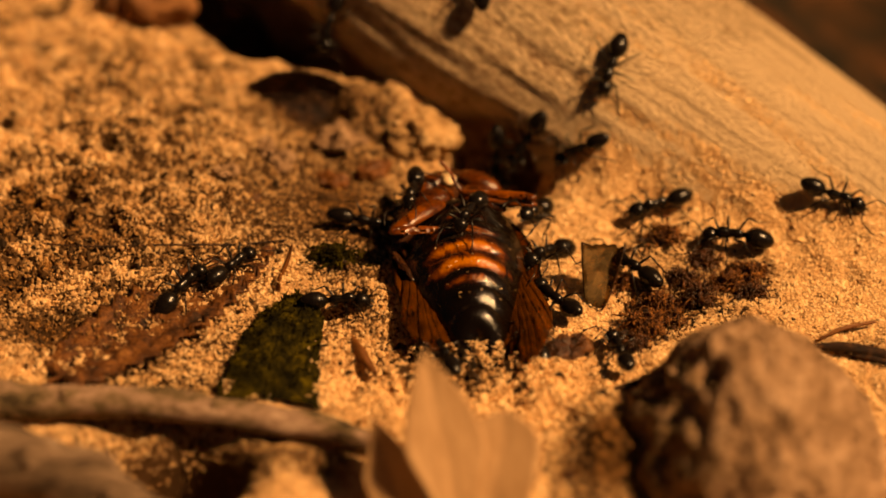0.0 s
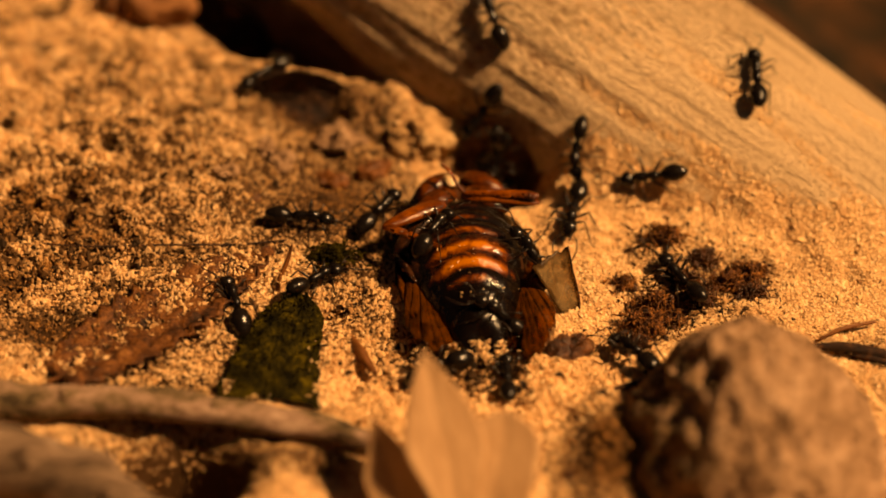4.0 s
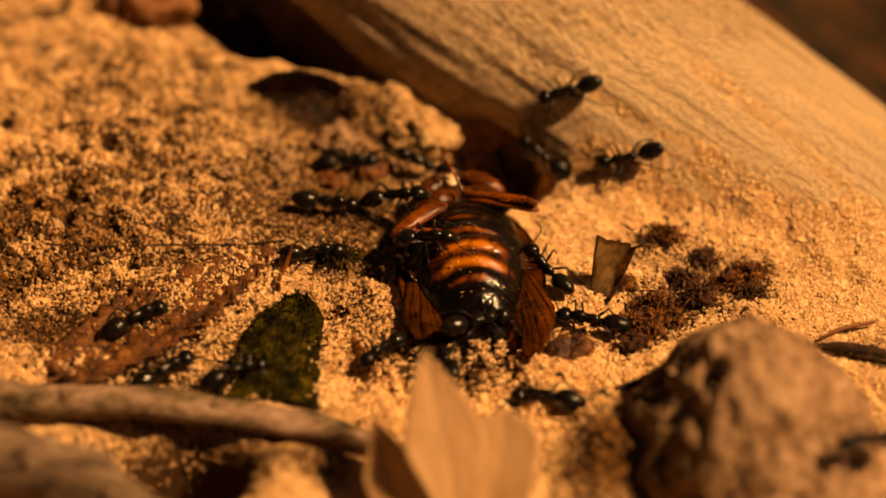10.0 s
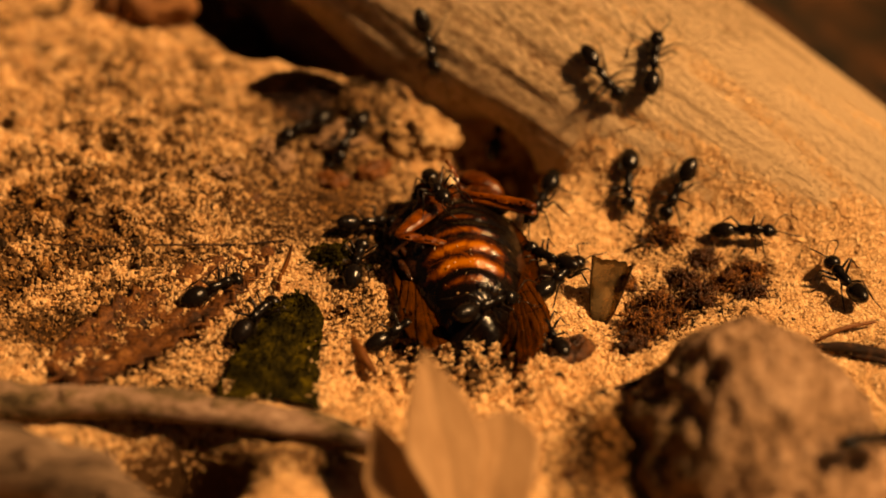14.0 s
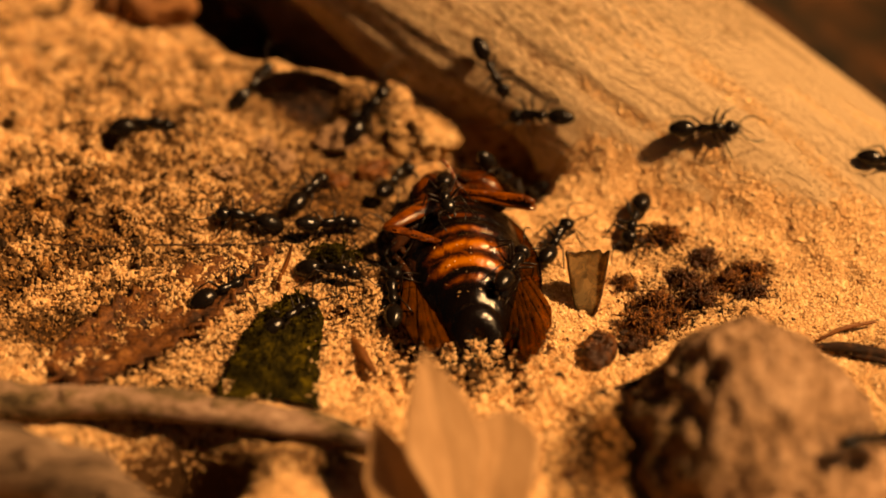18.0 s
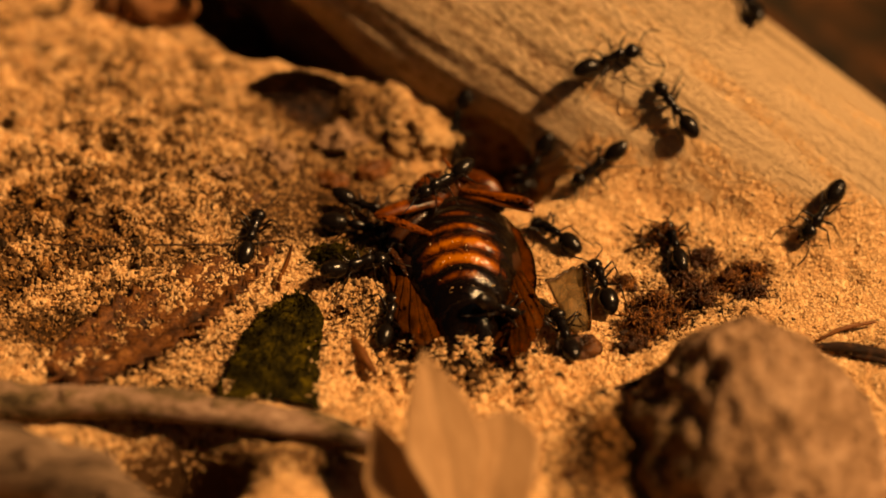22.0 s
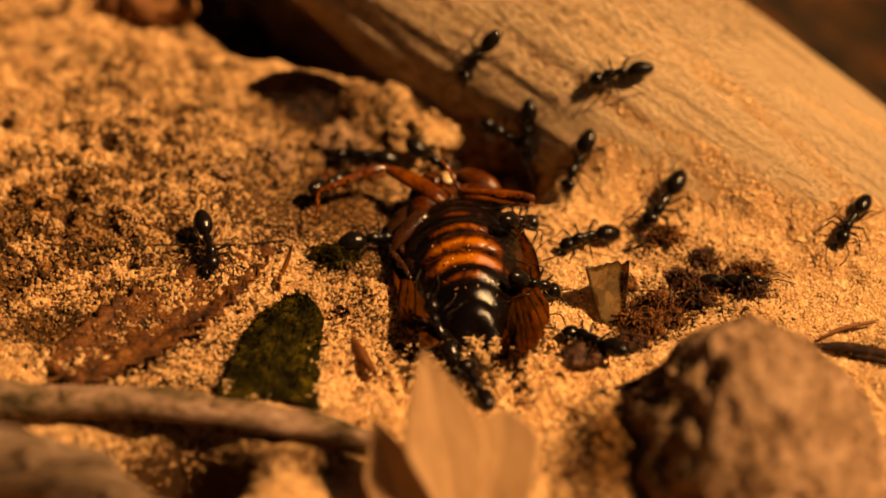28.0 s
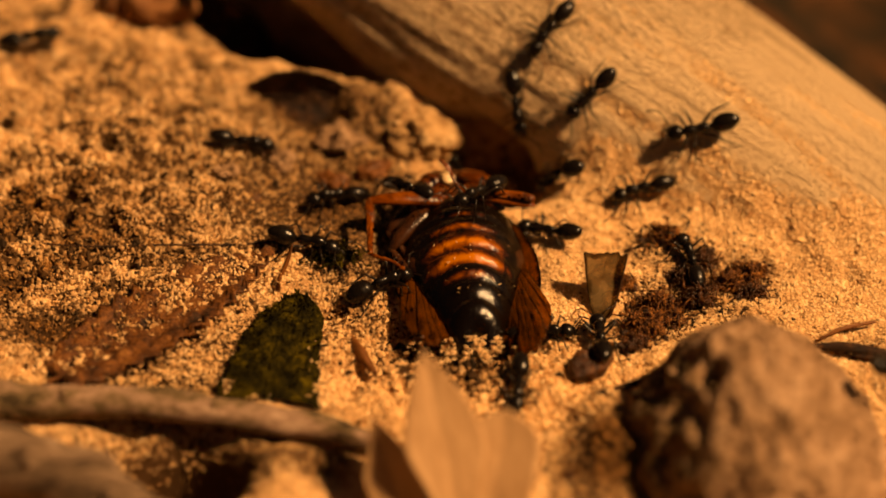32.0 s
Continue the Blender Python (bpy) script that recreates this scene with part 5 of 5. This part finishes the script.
# PATHS
def motions():
    prey_moves()
    scrap_moves()
    march(another(), [(0, -8.0, 17.1, -121), (1, -8.0, 17.0, -115), (2, -7.9, 16.8, -98), (3, -10.7, 18.6, 151), (6, -17.8, 5.8, -180), (7, -13.1, 7.5, 1), (8, -5.5, 6.4, 1), (9, -5.0, 3.9, -7), (10, -6.3, 7.6, 4), (11, -9.5, 7.1, 143), (12, -10.0, 5.4, -172), (13, -7.6, 5.4, 32), (14, -6.6, 9.6, -123), (17, -6.1, 4.2, -24), (18, -9.0, 3.7, 60), (19, -6.0, 10.4, 26), (20, -9.0, 6.8, 21), (21, -7.0, 7.0, 12), (22, 1.7, 11.2, -117), (23, 2.7, 11.2, -95), (24, 4.6, 10.6, -121), (25, 1.6, 11.4, -171), (28, 2.5, 12.7, -161), (29, 2.3, 12.5, -135), (30, 7.5, 13.2, -96), (31, 4.0, 12.2, -176), (32, 7.2, 13.1, -141)])
    march(another(), [(0, 2.4, 16.7, 104), (1, 2.2, 16.6, 101), (2, 2.5, 16.5, 108), (2.6, 2.5, 19.0, 89), (4.99, -33.4, -5.6, 0), (6, -21.3, -5.5, 26), (7, -22.0, -0.9, -9), (8, -15.7, -1.9, 29), (9, -13.0, -2.4, -67), (10, -17.6, -12.6, 42), (11, -14.0, -1.3, 61), (12, -13.9, -0.4, 71), (13, -15.0, 1.6, 83), (14, -10.1, 10.1, -136), (17, -6.0, 12.2, 53), (18, -4.9, 11.5, 49), (19, -0.3, 12.2, -70), (20, -1.8, 11.1, -144), (21, 2.1, 10.8, -62), (22, 0.7, 11.5, 153), (23, 1.4, 11.0, -59), (24, -2.0, 7.8, -145), (25, -1.9, 8.5, -136), (28, -0.7, 7.8, -20), (29, -2.6, 4.4, -65), (30, -3.1, 3.4, 11), (31, -3.0, 5.2, -19), (32, -2.6, 4.0, 134)])
    march(another(), [(0, 11.5, 10.7, -116), (1, 13.4, 8.6, -124), (2, 6.6, 12.1, -163), (3, 3.6, 14.4, 109), (6, 3.6, 14.8, 120), (6.6, 3.5, 19.0, 88), (8.4, 2.2, 18.9, -86), (9, 2.8, 15.4, -6), (9.6, 2.2, 18.9, 94), (10.22, 6.4, 19.4, -90), (11, 6.7, 10.4, -77), (12, 6.4, 9.9, -104), (13, 9.2, 8.9, 134), (14, 12.7, 4.8, -95), (17, 10.3, 6.2, 174), (18, 13.0, 1.8, -109), (19, 14.6, -3.8, 161), (20, 15.3, -3.5, 137), (21, 12.4, -3.9, 165), (22, 10.4, -3.8, 104), (23, 11.2, -0.9, 162), (24, 7.3, -3.1, 132), (25, 12.9, -1.4, 145), (28, 4.3, 10.0, 150), (29, 2.9, 10.9, 118), (30, 3.2, 10.5, -151), (31, 5.1, 9.4, 140), (32, 0.8, 11.4, 140)])
    march(another(), [(0, 5.9, 9.2, -152), (1, 5.9, 9.1, -163), (2, 6.6, 9.4, -168), (3, 2.7, 10.9, -131), (6, 3.3, 11.1, 151), (7, 4.8, 10.6, -94), (8, 5.8, 10.1, -75), (9, 5.9, 9.9, -82), (9.6, 4.4, 9.6, -178), (11.18, 34.3, -1.1, -177), (12, 24.4, -1.5, -126), (12.82, 34.3, -1.1, 3), (13.38, 33.9, -4.1, -180), (14, 26.5, -4.1, 115), (17, 25.3, -4.9, 131), (17.7, 33.7, -5.0, -1), (18.4, 33.4, -7.3, -175), (19, 28.7, -7.7, -6), (19.6, 33.4, -7.3, 5), (21.24, 34.7, 2.0, -175), (22, 25.6, 1.3, -125), (23, 21.2, 2.0, 141), (24, 20.4, 6.4, 166), (25, 14.3, 4.3, -169), (28, 14.9, 3.2, -122), (29, 17.2, 3.8, -103), (30, 24.1, 5.0, 165), (31, 20.1, 7.0, -166), (32, 17.4, 7.0, -174)])
    march(another(), [(0, 9.6, 7.6, 172), (1, 9.5, 7.5, -179), (2, 8.3, 8.1, 160), (3, 9.5, 8.3, -175), (6, 10.2, 4.6, -136), (7, 11.5, 3.1, -118), (8, 11.6, 2.9, -145), (8.82, 4.4, 9.6, 137), (10.1, -23.0, 25.7, -86), (11, -22.1, 11.8, 110), (11.9, -23.0, 25.7, 94), (17.37, -13.7, 21.4, -88), (18, -13.4, 13.8, 54), (18.63, -13.7, 21.4, 92), (23.1, 34.4, 19.8, -114), (24, 29.5, 9.7, 21), (25, 29.3, 9.9, 22), (28, 27.4, 0.8, -125), (29, 14.5, -3.4, 169), (30, 16.0, 1.6, 115), (31, 16.2, 5.1, 165), (32, 13.4, 4.7, -169)])
    march(another(), [(0, 14.4, 3.3, -157), (1, 14.9, 3.9, -102), (2, 14.7, 3.8, -147), (3, 13.5, 5.6, -161), (6, 15.5, 4.9, 128), (7, 15.5, 2.1, -113), (8, 10.9, 8.4, 173), (9, 9.2, 9.0, -152), (10, 8.6, 10.0, 179), (11, 10.2, 8.5, -110), (12, 8.5, 7.5, 166), (13, 16.4, 4.2, -81), (14, 16.1, 3.9, -126), (17, 7.2, 2.4, 147), (18, 6.6, 8.3, 158), (19, 6.6, 8.3, 155), (20, 1.6, 11.3, 145), (21, 5.9, 9.0, -116), (22, 6.4, 8.6, -138), (23, 4.4, 9.5, 164), (24, 3.2, 10.5, 144), (25, 5.8, 0.3, 100), (28, 4.7, 0.0, 51), (29, 2.5, -4.6, 101), (30, 0.8, -3.6, 6), (31, 1.6, -1.8, 51), (32, 2.1, 1.7, -137)])
    march(another(), [(0, 19.4, 0.1, 168), (1, 19.3, -0.2, 149), (2, 15.7, -7.8, -156), (3, 12.2, -11.8, -136), (6, 11.5, -8.7, 155), (7, 10.8, -9.8, 118), (8, 11.1, -10.5, 151), (9, 11.9, -9.5, 118), (10, 6.2, -15.0, 167), (11, 5.2, -13.2, 172), (12, 3.5, -11.5, 112), (13, -0.3, -10.9, 158), (14, -11.9, -7.7, 55), (17, -12.5, -8.0, 69), (18, -14.2, -5.5, 36), (19, -11.8, 1.0, 57), (20, -6.2, 0.9, 8), (21, -5.9, 0.6, 19), (22, -5.7, 0.6, -3), (23, -5.0, 1.8, 20), (24, -4.5, 1.7, 9), (25, -4.4, 1.0, 8), (28, -4.5, -0.4, 19), (29, -5.6, -3.0, 65), (30, -9.7, -6.4, 52), (31, -17.0, -9.1, 87), (32, -3.8, -4.7, 27)])
    march(another(), [(0, 26.8, 2.8, -17), (1, 27.5, 3.1, -19), (2, 28.9, 2.5, 21), (2.6, 34.9, 3.4, 8), (5.36, 34.2, -1.9, -178), (6, 26.5, -2.1, 140), (7, 11.5, 0.3, 163), (8, 8.8, -2.0, 145), (9, 6.7, -1.2, 171), (10, 6.6, -2.5, 134), (11, 7.9, -4.6, 150), (12, 9.0, -2.2, 124), (13, 9.3, -1.4, -134), (14, 7.0, -1.5, 140), (17, 5.9, -1.6, 100), (18, 7.8, 0.2, 68), (19, 9.7, 1.4, -99), (20, 4.0, -6.4, -142), (21, 4.9, -5.0, -132), (22, 3.6, -7.6, 15), (23, 7.2, -4.2, 105), (24, 2.0, -6.7, 3), (25, 5.6, -4.8, 42), (28, 5.7, -4.6, 22), (29, 9.1, -5.1, 73), (30, 6.6, -0.6, 179), (31, 8.6, -0.6, 134), (32, 6.9, 1.1, 160)])
    march(another(), [(0, 12.4, -2.4, 136), (1, 21.1, -5.2, 62), (2, 26.9, -19.1, 30), (2.65, 32.5, -13.6, 44), (5.23, 31.8, -18.0, -142), (6, 24.5, -23.6, -154), (7, 24.5, -23.6, -154), (8, 24.5, -23.6, -154), (9, 24.5, -23.6, -154), (10, 24.5, -23.6, -154), (11, 24.5, -23.6, -154), (12, 24.5, -23.6, -154), (13, 24.5, -23.6, -154), (14, 24.5, -23.6, -154), (17, 24.5, -23.6, -154), (18, 24.5, -23.6, -154), (19, 24.5, -23.6, -154), (20, 24.5, -23.6, -154), (21, 24.0, -20.9, 85), (21.9, 32.5, -13.7, 40), (22.38, 32.4, -14.4, -136), (23, 27.0, -19.5, -138), (23.62, 32.4, -14.4, 44), (29.1, 33.0, -10.1, -139), (30, 24.1, -17.8, -154), (30.9, 33.0, -10.1, 41), (31.33, 32.6, -12.4, -138), (32, 26.7, -17.8, 40)])
    march(another(), [(0, 11.2, -10.6, 103), (1, 13.5, -8.0, 133), (2, 11.9, -9.7, -152), (3, 4.8, -13.1, 87), (6, 2.8, -11.9, 102), (7, 4.2, -13.3, 103), (8, 7.8, -14.8, 16), (9, 3.5, -12.4, 117), (10, 0.0, -11.5, 106), (11, 2.3, -10.6, 40), (12, 6.8, -6.3, 95), (13, 6.5, -7.2, 123), (14, 6.9, -8.5, 114), (17, 6.3, -19.4, 70), (17.75, 5.9, -28.3, -92), (19.1, 2.6, -28.3, 88), (20, 3.1, -14.2, 14), (20.9, 2.6, -28.3, -92), (24.1, 0.7, -28.2, 90), (25, 0.7, -16.0, 105), (28, 1.9, -13.4, 114), (29, 4.4, -13.8, 57), (30, 8.7, -5.8, 47), (31, 6.2, -2.9, 97), (32, 6.8, -8.5, 6)])
    march(another(), [(0, 6.7, -1.8, -139), (1, -0.1, -9.8, 129), (2, 0.9, -10.4, -157), (3, 1.1, -11.3, -161), (6, -4.0, -14.4, 101), (7, -4.0, -12.5, 57), (8, -8.3, -11.9, 119), (9, -13.2, -11.7, 128), (10, -12.8, -13.0, 25), (11, -9.2, -6.9, 34), (12, -15.3, -6.9, 177), (13, -24.3, -10.9, 151), (14, -14.8, -5.5, 34), (17, -11.0, 2.3, 105), (18, -13.6, 0.8, 174), (19, -14.4, 3.6, 98), (20, -15.5, 12.8, -10), (20.79, -16.0, 22.2, 93)])
    march(another(), [(0, 7.3, -5.4, 128), (1, 10.9, -4.9, 157), (2, 12.3, -1.3, 144), (3, 13.1, -1.8, 122), (6, 20.5, -6.2, 134), (7, 19.3, -6.8, 168), (8, 15.2, -4.7, -174), (9, 16.2, -3.7, 149), (10, 12.7, 6.4, 179), (11, 9.4, 0.5, -148), (12, 6.9, 3.0, -170), (13, 6.5, 3.8, -114), (14, 6.9, 3.8, -114), (17, 5.1, 8.5, -39), (18, 3.6, 5.0, 16), (18.6, 4.4, 9.6, 79), (20.3, 5.4, 9.8, 60), (21, 11.3, 10.6, 14), (22, 11.7, 11.3, 17), (23, 11.9, 10.6, 9), (24, 12.3, 11.6, -17), (25, 12.2, 12.4, -26), (25.79, 12.2, 21.3, 89)])
    march(another(), [(0, 5.9, -8.7, 106), (1, 8.9, -15.7, 65), (2, 7.7, -6.5, 94), (3, 7.3, -7.8, 128), (6, -5.3, -8.0, 96), (7, -3.1, -5.9, 43), (8, -2.9, -5.3, 48), (9, -5.1, -7.9, 161), (10, -4.3, -10.4, -131), (11, -2.9, -7.0, 45), (12, -2.0, -7.3, 72), (13, -1.2, -7.0, -8), (14, -2.8, -8.3, 36), (17, -4.3, -9.7, 64), (18, -9.6, -7.6, 38), (19, -5.5, -7.1, 18), (20, -5.9, -7.6, 30), (21, -3.7, -9.8, 15), (22, -3.7, -7.1, 80), (23, -3.8, -8.2, 67), (24, -4.1, -6.4, 55), (25, -2.2, -5.0, 34), (28, -5.8, 8.5, 168), (29, -6.0, 9.7, 47), (30, -7.3, 10.3, 23), (31, -8.7, 3.6, 54), (32, -7.7, 3.2, -161)])
    march(another(), [(0, 5.5, 2.3, -115), (1, 7.1, 3.9, 133), (2, 6.2, 0.7, -153), (3, 8.6, 4.2, 160), (6, 9.5, -1.0, -132), (7, 6.3, -8.3, 171), (8, 7.3, -5.4, 101), (9, 12.5, -3.5, 101), (10, 9.3, -7.6, 165), (11, 11.2, -9.0, -172), (12, 9.3, -7.3, 161), (13, 7.3, -5.6, 125), (14, 8.1, -3.4, 48), (17, 6.6, -7.1, 120), (18, 4.2, -4.3, 67), (19, 9.3, -4.1, 90), (20, 4.5, -9.1, -173), (21, 11.5, -7.1, 96), (22, 7.8, -8.6, 103), (23, 6.3, -19.2, 175), (24, 7.6, -17.9, 29), (25, 15.1, -8.1, 34), (28, 9.5, -9.7, 144), (29, 10.0, -12.1, -156), (30, 13.8, -7.8, 93), (31, 7.4, -15.9, 49), (32, 10.2, -9.2, 93)])
    march(another(), [(0, 1.6, -0.4, -115), (1, 1.5, -1.1, 50), (2, 1.0, -1.5, 33), (3, 0.6, -1.1, 29), (6, -1.7, -2.1, 105), (7, -0.8, -1.9, -117), (8, -0.9, -2.2, -162), (9, -0.9, -2.2, 7), (10, -0.6, -2.3, -19), (11, -1.2, -1.2, 7), (12, -2.5, -1.5, -7), (13, -4.4, -0.5, 53), (14, -5.7, -2.4, 79), (17, -5.9, -1.4, 69), (18, -7.2, -3.8, -10), (19, 3.1, -2.7, 96), (20, 4.8, -3.3, -145), (21, 5.6, -1.3, 104), (22, 7.4, 1.1, 135), (23, 8.3, 2.5, 155), (24, 9.2, 1.5, 172), (25, 9.3, 1.0, -142), (28, 9.5, 0.2, -158), (29, 8.0, 0.5, -157), (30, 10.0, 1.8, 160), (31, 13.2, 2.5, -179), (32, 8.3, 6.7, 154)])
    march(another(), [(0, -1.5, 3.2, -98), (1, 1.4, 5.6, 129), (2, 1.5, 5.4, -173), (3, 4.6, 9.5, 150), (6, 3.4, 10.3, 166), (7, 2.1, 11.1, 118), (8, 3.0, 10.9, 132), (9, 2.3, 10.7, -159), (10, -1.7, 7.7, 165), (11, 0.6, 11.9, 141), (12, -1.1, 13.6, 128), (13, -0.3, 14.1, -71), (14, -0.7, 14.1, -62), (17, -2.0, 7.2, -123), (18, -3.2, 5.7, 65), (19, -0.7, 7.8, -3), (20, 0.7, 1.5, -94), (21, 0.6, 3.9, -95), (22, 0.1, 3.0, -141), (23, -2.0, 6.5, -126), (24, -11.0, -7.1, 51), (25, -4.6, -14.5, 1), (28, -0.1, -8.6, 123), (29, -2.0, -7.9, -78), (30, -5.0, -12.0, 30), (31, -3.1, -11.3, 55), (32, 4.9, -14.2, -95)])
    march(another(), [(0, -5.2, 1.2, -6), (1, -4.7, 1.2, 23), (2, -4.4, 1.5, 14), (3, -4.6, 1.5, 15), (6, -3.3, 4.9, 4), (7, -2.9, 4.2, -6), (8, -2.2, 3.2, -37), (9, -1.9, 1.8, 136), (10, -2.7, 3.1, -14), (11, -3.7, 4.1, 44), (12, -1.7, 5.8, -12), (13, -0.8, 2.6, -55), (14, -0.2, 2.6, -76), (17, 1.1, 2.6, -69), (18, 0.3, 1.6, -88), (19, 6.4, 0.9, -85), (20, 1.4, -9.0, -152), (21, -15.5, -10.1, 119), (22, -12.7, -0.4, 76), (22.9, -13.6, 21.3, 92)])
    march(another(), [(0, -13.9, -3.5, 52), (1, -14.0, -3.6, 20), (2, -11.1, -1.8, 3), (3, -9.6, 1.4, 10), (6, -8.5, -0.1, -32), (7, -8.5, 2.0, 22), (8, -8.8, 0.1, -25), (9, -9.5, -0.7, -140), (10, -7.6, 2.5, 0), (11, -8.7, 2.2, 33), (12, -3.3, 7.9, 28), (12.66, 4.4, 9.6, 12), (16.4, 3.9, 19.0, -92), (17, 4.0, 14.1, -136), (18, 3.6, 12.0, -51), (19, 11.3, 9.8, -57), (20, 11.2, 6.2, -100), (21, 9.9, 5.4, -154), (22, 10.6, 6.3, -156), (23, 7.5, 8.8, 162), (24, 7.8, 7.2, -137), (25, 7.2, 8.2, -179), (28, 6.5, 9.1, -96), (29, 8.2, 9.9, 158), (30, 16.5, 9.1, 16), (31, 14.7, 7.4, -106), (32, 10.1, 9.6, -154)])
    march(another(), [(0, -16.8, -5.5, 51), (1, -17.3, -6.9, 70), (2, -17.2, -6.4, 74), (3, -14.0, -9.1, 140), (6, -13.6, -1.1, -118), (7, -14.2, -6.0, -110), (8, -13.3, -9.7, -165), (9, -18.6, -6.3, 48), (10, -19.6, -8.3, 34), (11, -18.8, -7.7, 8), (12, -19.2, -8.4, 29), (12.9, -33.0, -8.8, -178), (19.4, 6.2, 19.3, -94), (20, 6.1, 14.9, 169), (21, 4.6, 14.7, -178), (21.6, 4.8, 19.1, 86)])
    march(another(), [(0, -6.6, -6.3, 6), (1, -10.8, -5.8, 54), (2, -8.0, -3.3, 42), (3, -8.0, -4.1, 43), (6, -8.6, -5.1, 36), (7, -7.3, -2.6, 41), (8, -9.7, -6.7, 11), (9, -8.5, -5.0, 42), (10, -8.3, -2.1, 13), (11, -8.6, -1.8, 34), (12, -6.9, -1.0, 5), (13, -7.0, 0.7, 23), (14, -4.9, 1.3, 19), (17, -4.9, 1.2, 32), (18, -7.5, 0.3, 19), (19, -5.8, 6.3, 22), (20, -6.9, 4.1, 169), (21, -6.2, 3.8, 19), (22, -5.2, 2.4, -19), (23, -5.9, 4.2, 14), (24, -5.3, 3.8, -3), (25, -7.7, 3.8, 6), (28, -7.5, 4.7, 48), (29, -8.1, 4.8, 61), (30, -13.1, 8.3, 163), (31, -13.4, 8.6, 153), (32, -13.6, 8.0, 3)])
    march(another(), [(0, -0.2, -11.0, 112), (1, -4.5, -9.4, 68), (2, -3.5, -6.9, 36), (3, 5.6, -2.4, 105), (6, 3.6, -2.4, -173), (7, 4.2, -5.2, -157), (8, 5.9, 3.5, 105), (9, 5.5, 4.3, 138), (9.6, 4.4, 9.6, 102), (12.4, 5.6, 19.2, -94), (13, 5.5, 14.4, -179), (14, 11.3, 10.3, -50), (17, 5.9, 9.4, 175), (18, 6.6, 9.6, 162), (18.6, 4.4, 9.6, 171), (22.1, 33.1, -9.2, -140), (23, 23.4, -17.3, -136), (24, 23.7, -18.4, 102), (25, 21.7, -6.8, 134), (28, 19.6, -4.0, -5), (29, 17.4, -6.1, 138), (30, 20.5, -6.2, -162), (31, 14.5, -3.8, 103), (32, 16.4, -1.5, 102)])
    march(another(), [(0.1, 26.1, 31.6, -106), (1, 20.3, 12.8, 95), (2, 14.0, 11.6, -116), (3, 20.7, 14.4, 119), (6, 22.6, 3.2, 35), (7, 20.3, 2.5, 134), (7.9, 34.9, 2.9, 1), (10.1, 9.2, -28.4, 87), (11, 9.8, -14.4, 87), (11.9, 9.2, -28.4, -93), (18.1, 32.3, 22.7, -115), (19, 26.8, 11.7, 154), (20, 27.6, 11.7, 118), (21, 24.8, 16.7, 125), (22, 21.0, 18.1, 105), (23, 17.2, 15.6, 151), (24, 19.0, 16.6, 176), (24.9, 22.0, 40.5, 83), (29.1, 34.3, 20.0, -111), (30, 29.1, 7.7, 37), (31, 30.7, 10.0, 60), (31.83, 35.4, 18.4, 63)])
    march(another(), [(6.4, 4.4, 9.6, -29), (7, 8.1, 7.8, -156), (8, 8.6, 5.8, -158), (9, 8.0, 4.3, -166), (10, 6.8, 8.6, 148), (11, 4.4, 9.8, 142), (12, 3.3, 10.5, 134), (12.6, 4.4, 9.6, -33), (17.1, -21.7, 25.0, -85), (18, -20.4, 8.5, 8), (18.9, -21.7, 25.0, 95), (30.4, -36.2, 14.6, -1), (31, -31.9, 14.5, 142), (32, -29.1, 17.8, 2)])
    march(another(), [(6.1, 4.4, 9.6, -101), (7, 1.0, -8.2, 156), (8, 4.9, -7.8, -128), (9, 6.3, -4.7, 106), (10, 2.3, -8.6, 22), (11, 1.4, -6.3, -177), (12, 4.2, -5.0, 61), (13, 2.4, -6.8, 90), (14, 2.8, -7.6, 34), (17, -1.4, -6.9, 126), (18, -2.7, -5.0, 94), (19, -3.1, -3.7, 120), (20, -5.2, -3.4, 42), (21, -6.0, -3.2, 43), (22, -5.5, -3.2, 28), (23, -5.5, -2.8, 31), (24, -5.6, -2.5, 21), (25, -6.4, -2.3, 29), (28, -15.7, -2.4, -74), (29, -15.9, -2.6, -82), (30, -8.5, -0.3, -35), (31, -7.3, -1.6, -31), (32, -8.8, -1.3, -12)])
    march(another(), [(10.1, 33.6, -6.0, -179), (11, 16.5, -6.2, -165), (12, 19.5, -15.8, -170), (13, 15.0, -5.4, 115), (14, 20.7, 0.3, -8), (17, 29.2, 8.8, 30), (18, 30.7, 5.4, -2), (19, 23.1, 1.6, 163), (20, 20.6, -0.0, -151), (21, 18.7, 1.7, 162), (22, 15.5, -0.3, 101), (23, 15.1, -4.1, 137), (24, 13.8, 8.4, -174), (25, 15.0, 9.1, -176), (28, 11.9, 10.4, -176), (29, 15.8, 14.3, 21), (29.9, 17.9, 40.5, 85)])
    march(another(), [(13.1, 15.2, 24.6, -93), (14, 14.5, 11.2, 81), (17, 13.1, 9.9, -49), (18, 18.3, 7.0, -2), (19, 23.4, 6.6, 22), (20, 24.2, 6.1, -4), (21, 21.0, 7.4, 148), (22, 15.8, 8.5, 131), (23, 19.2, 7.3, 41), (24, 17.7, 10.7, -59), (25, 16.9, 6.7, -153), (28, 9.6, 6.3, -121), (29, 6.8, 2.7, -131), (30, 7.6, 2.8, -151), (31, 9.5, 6.8, 156), (32, 5.5, 10.3, -74)])


motions()
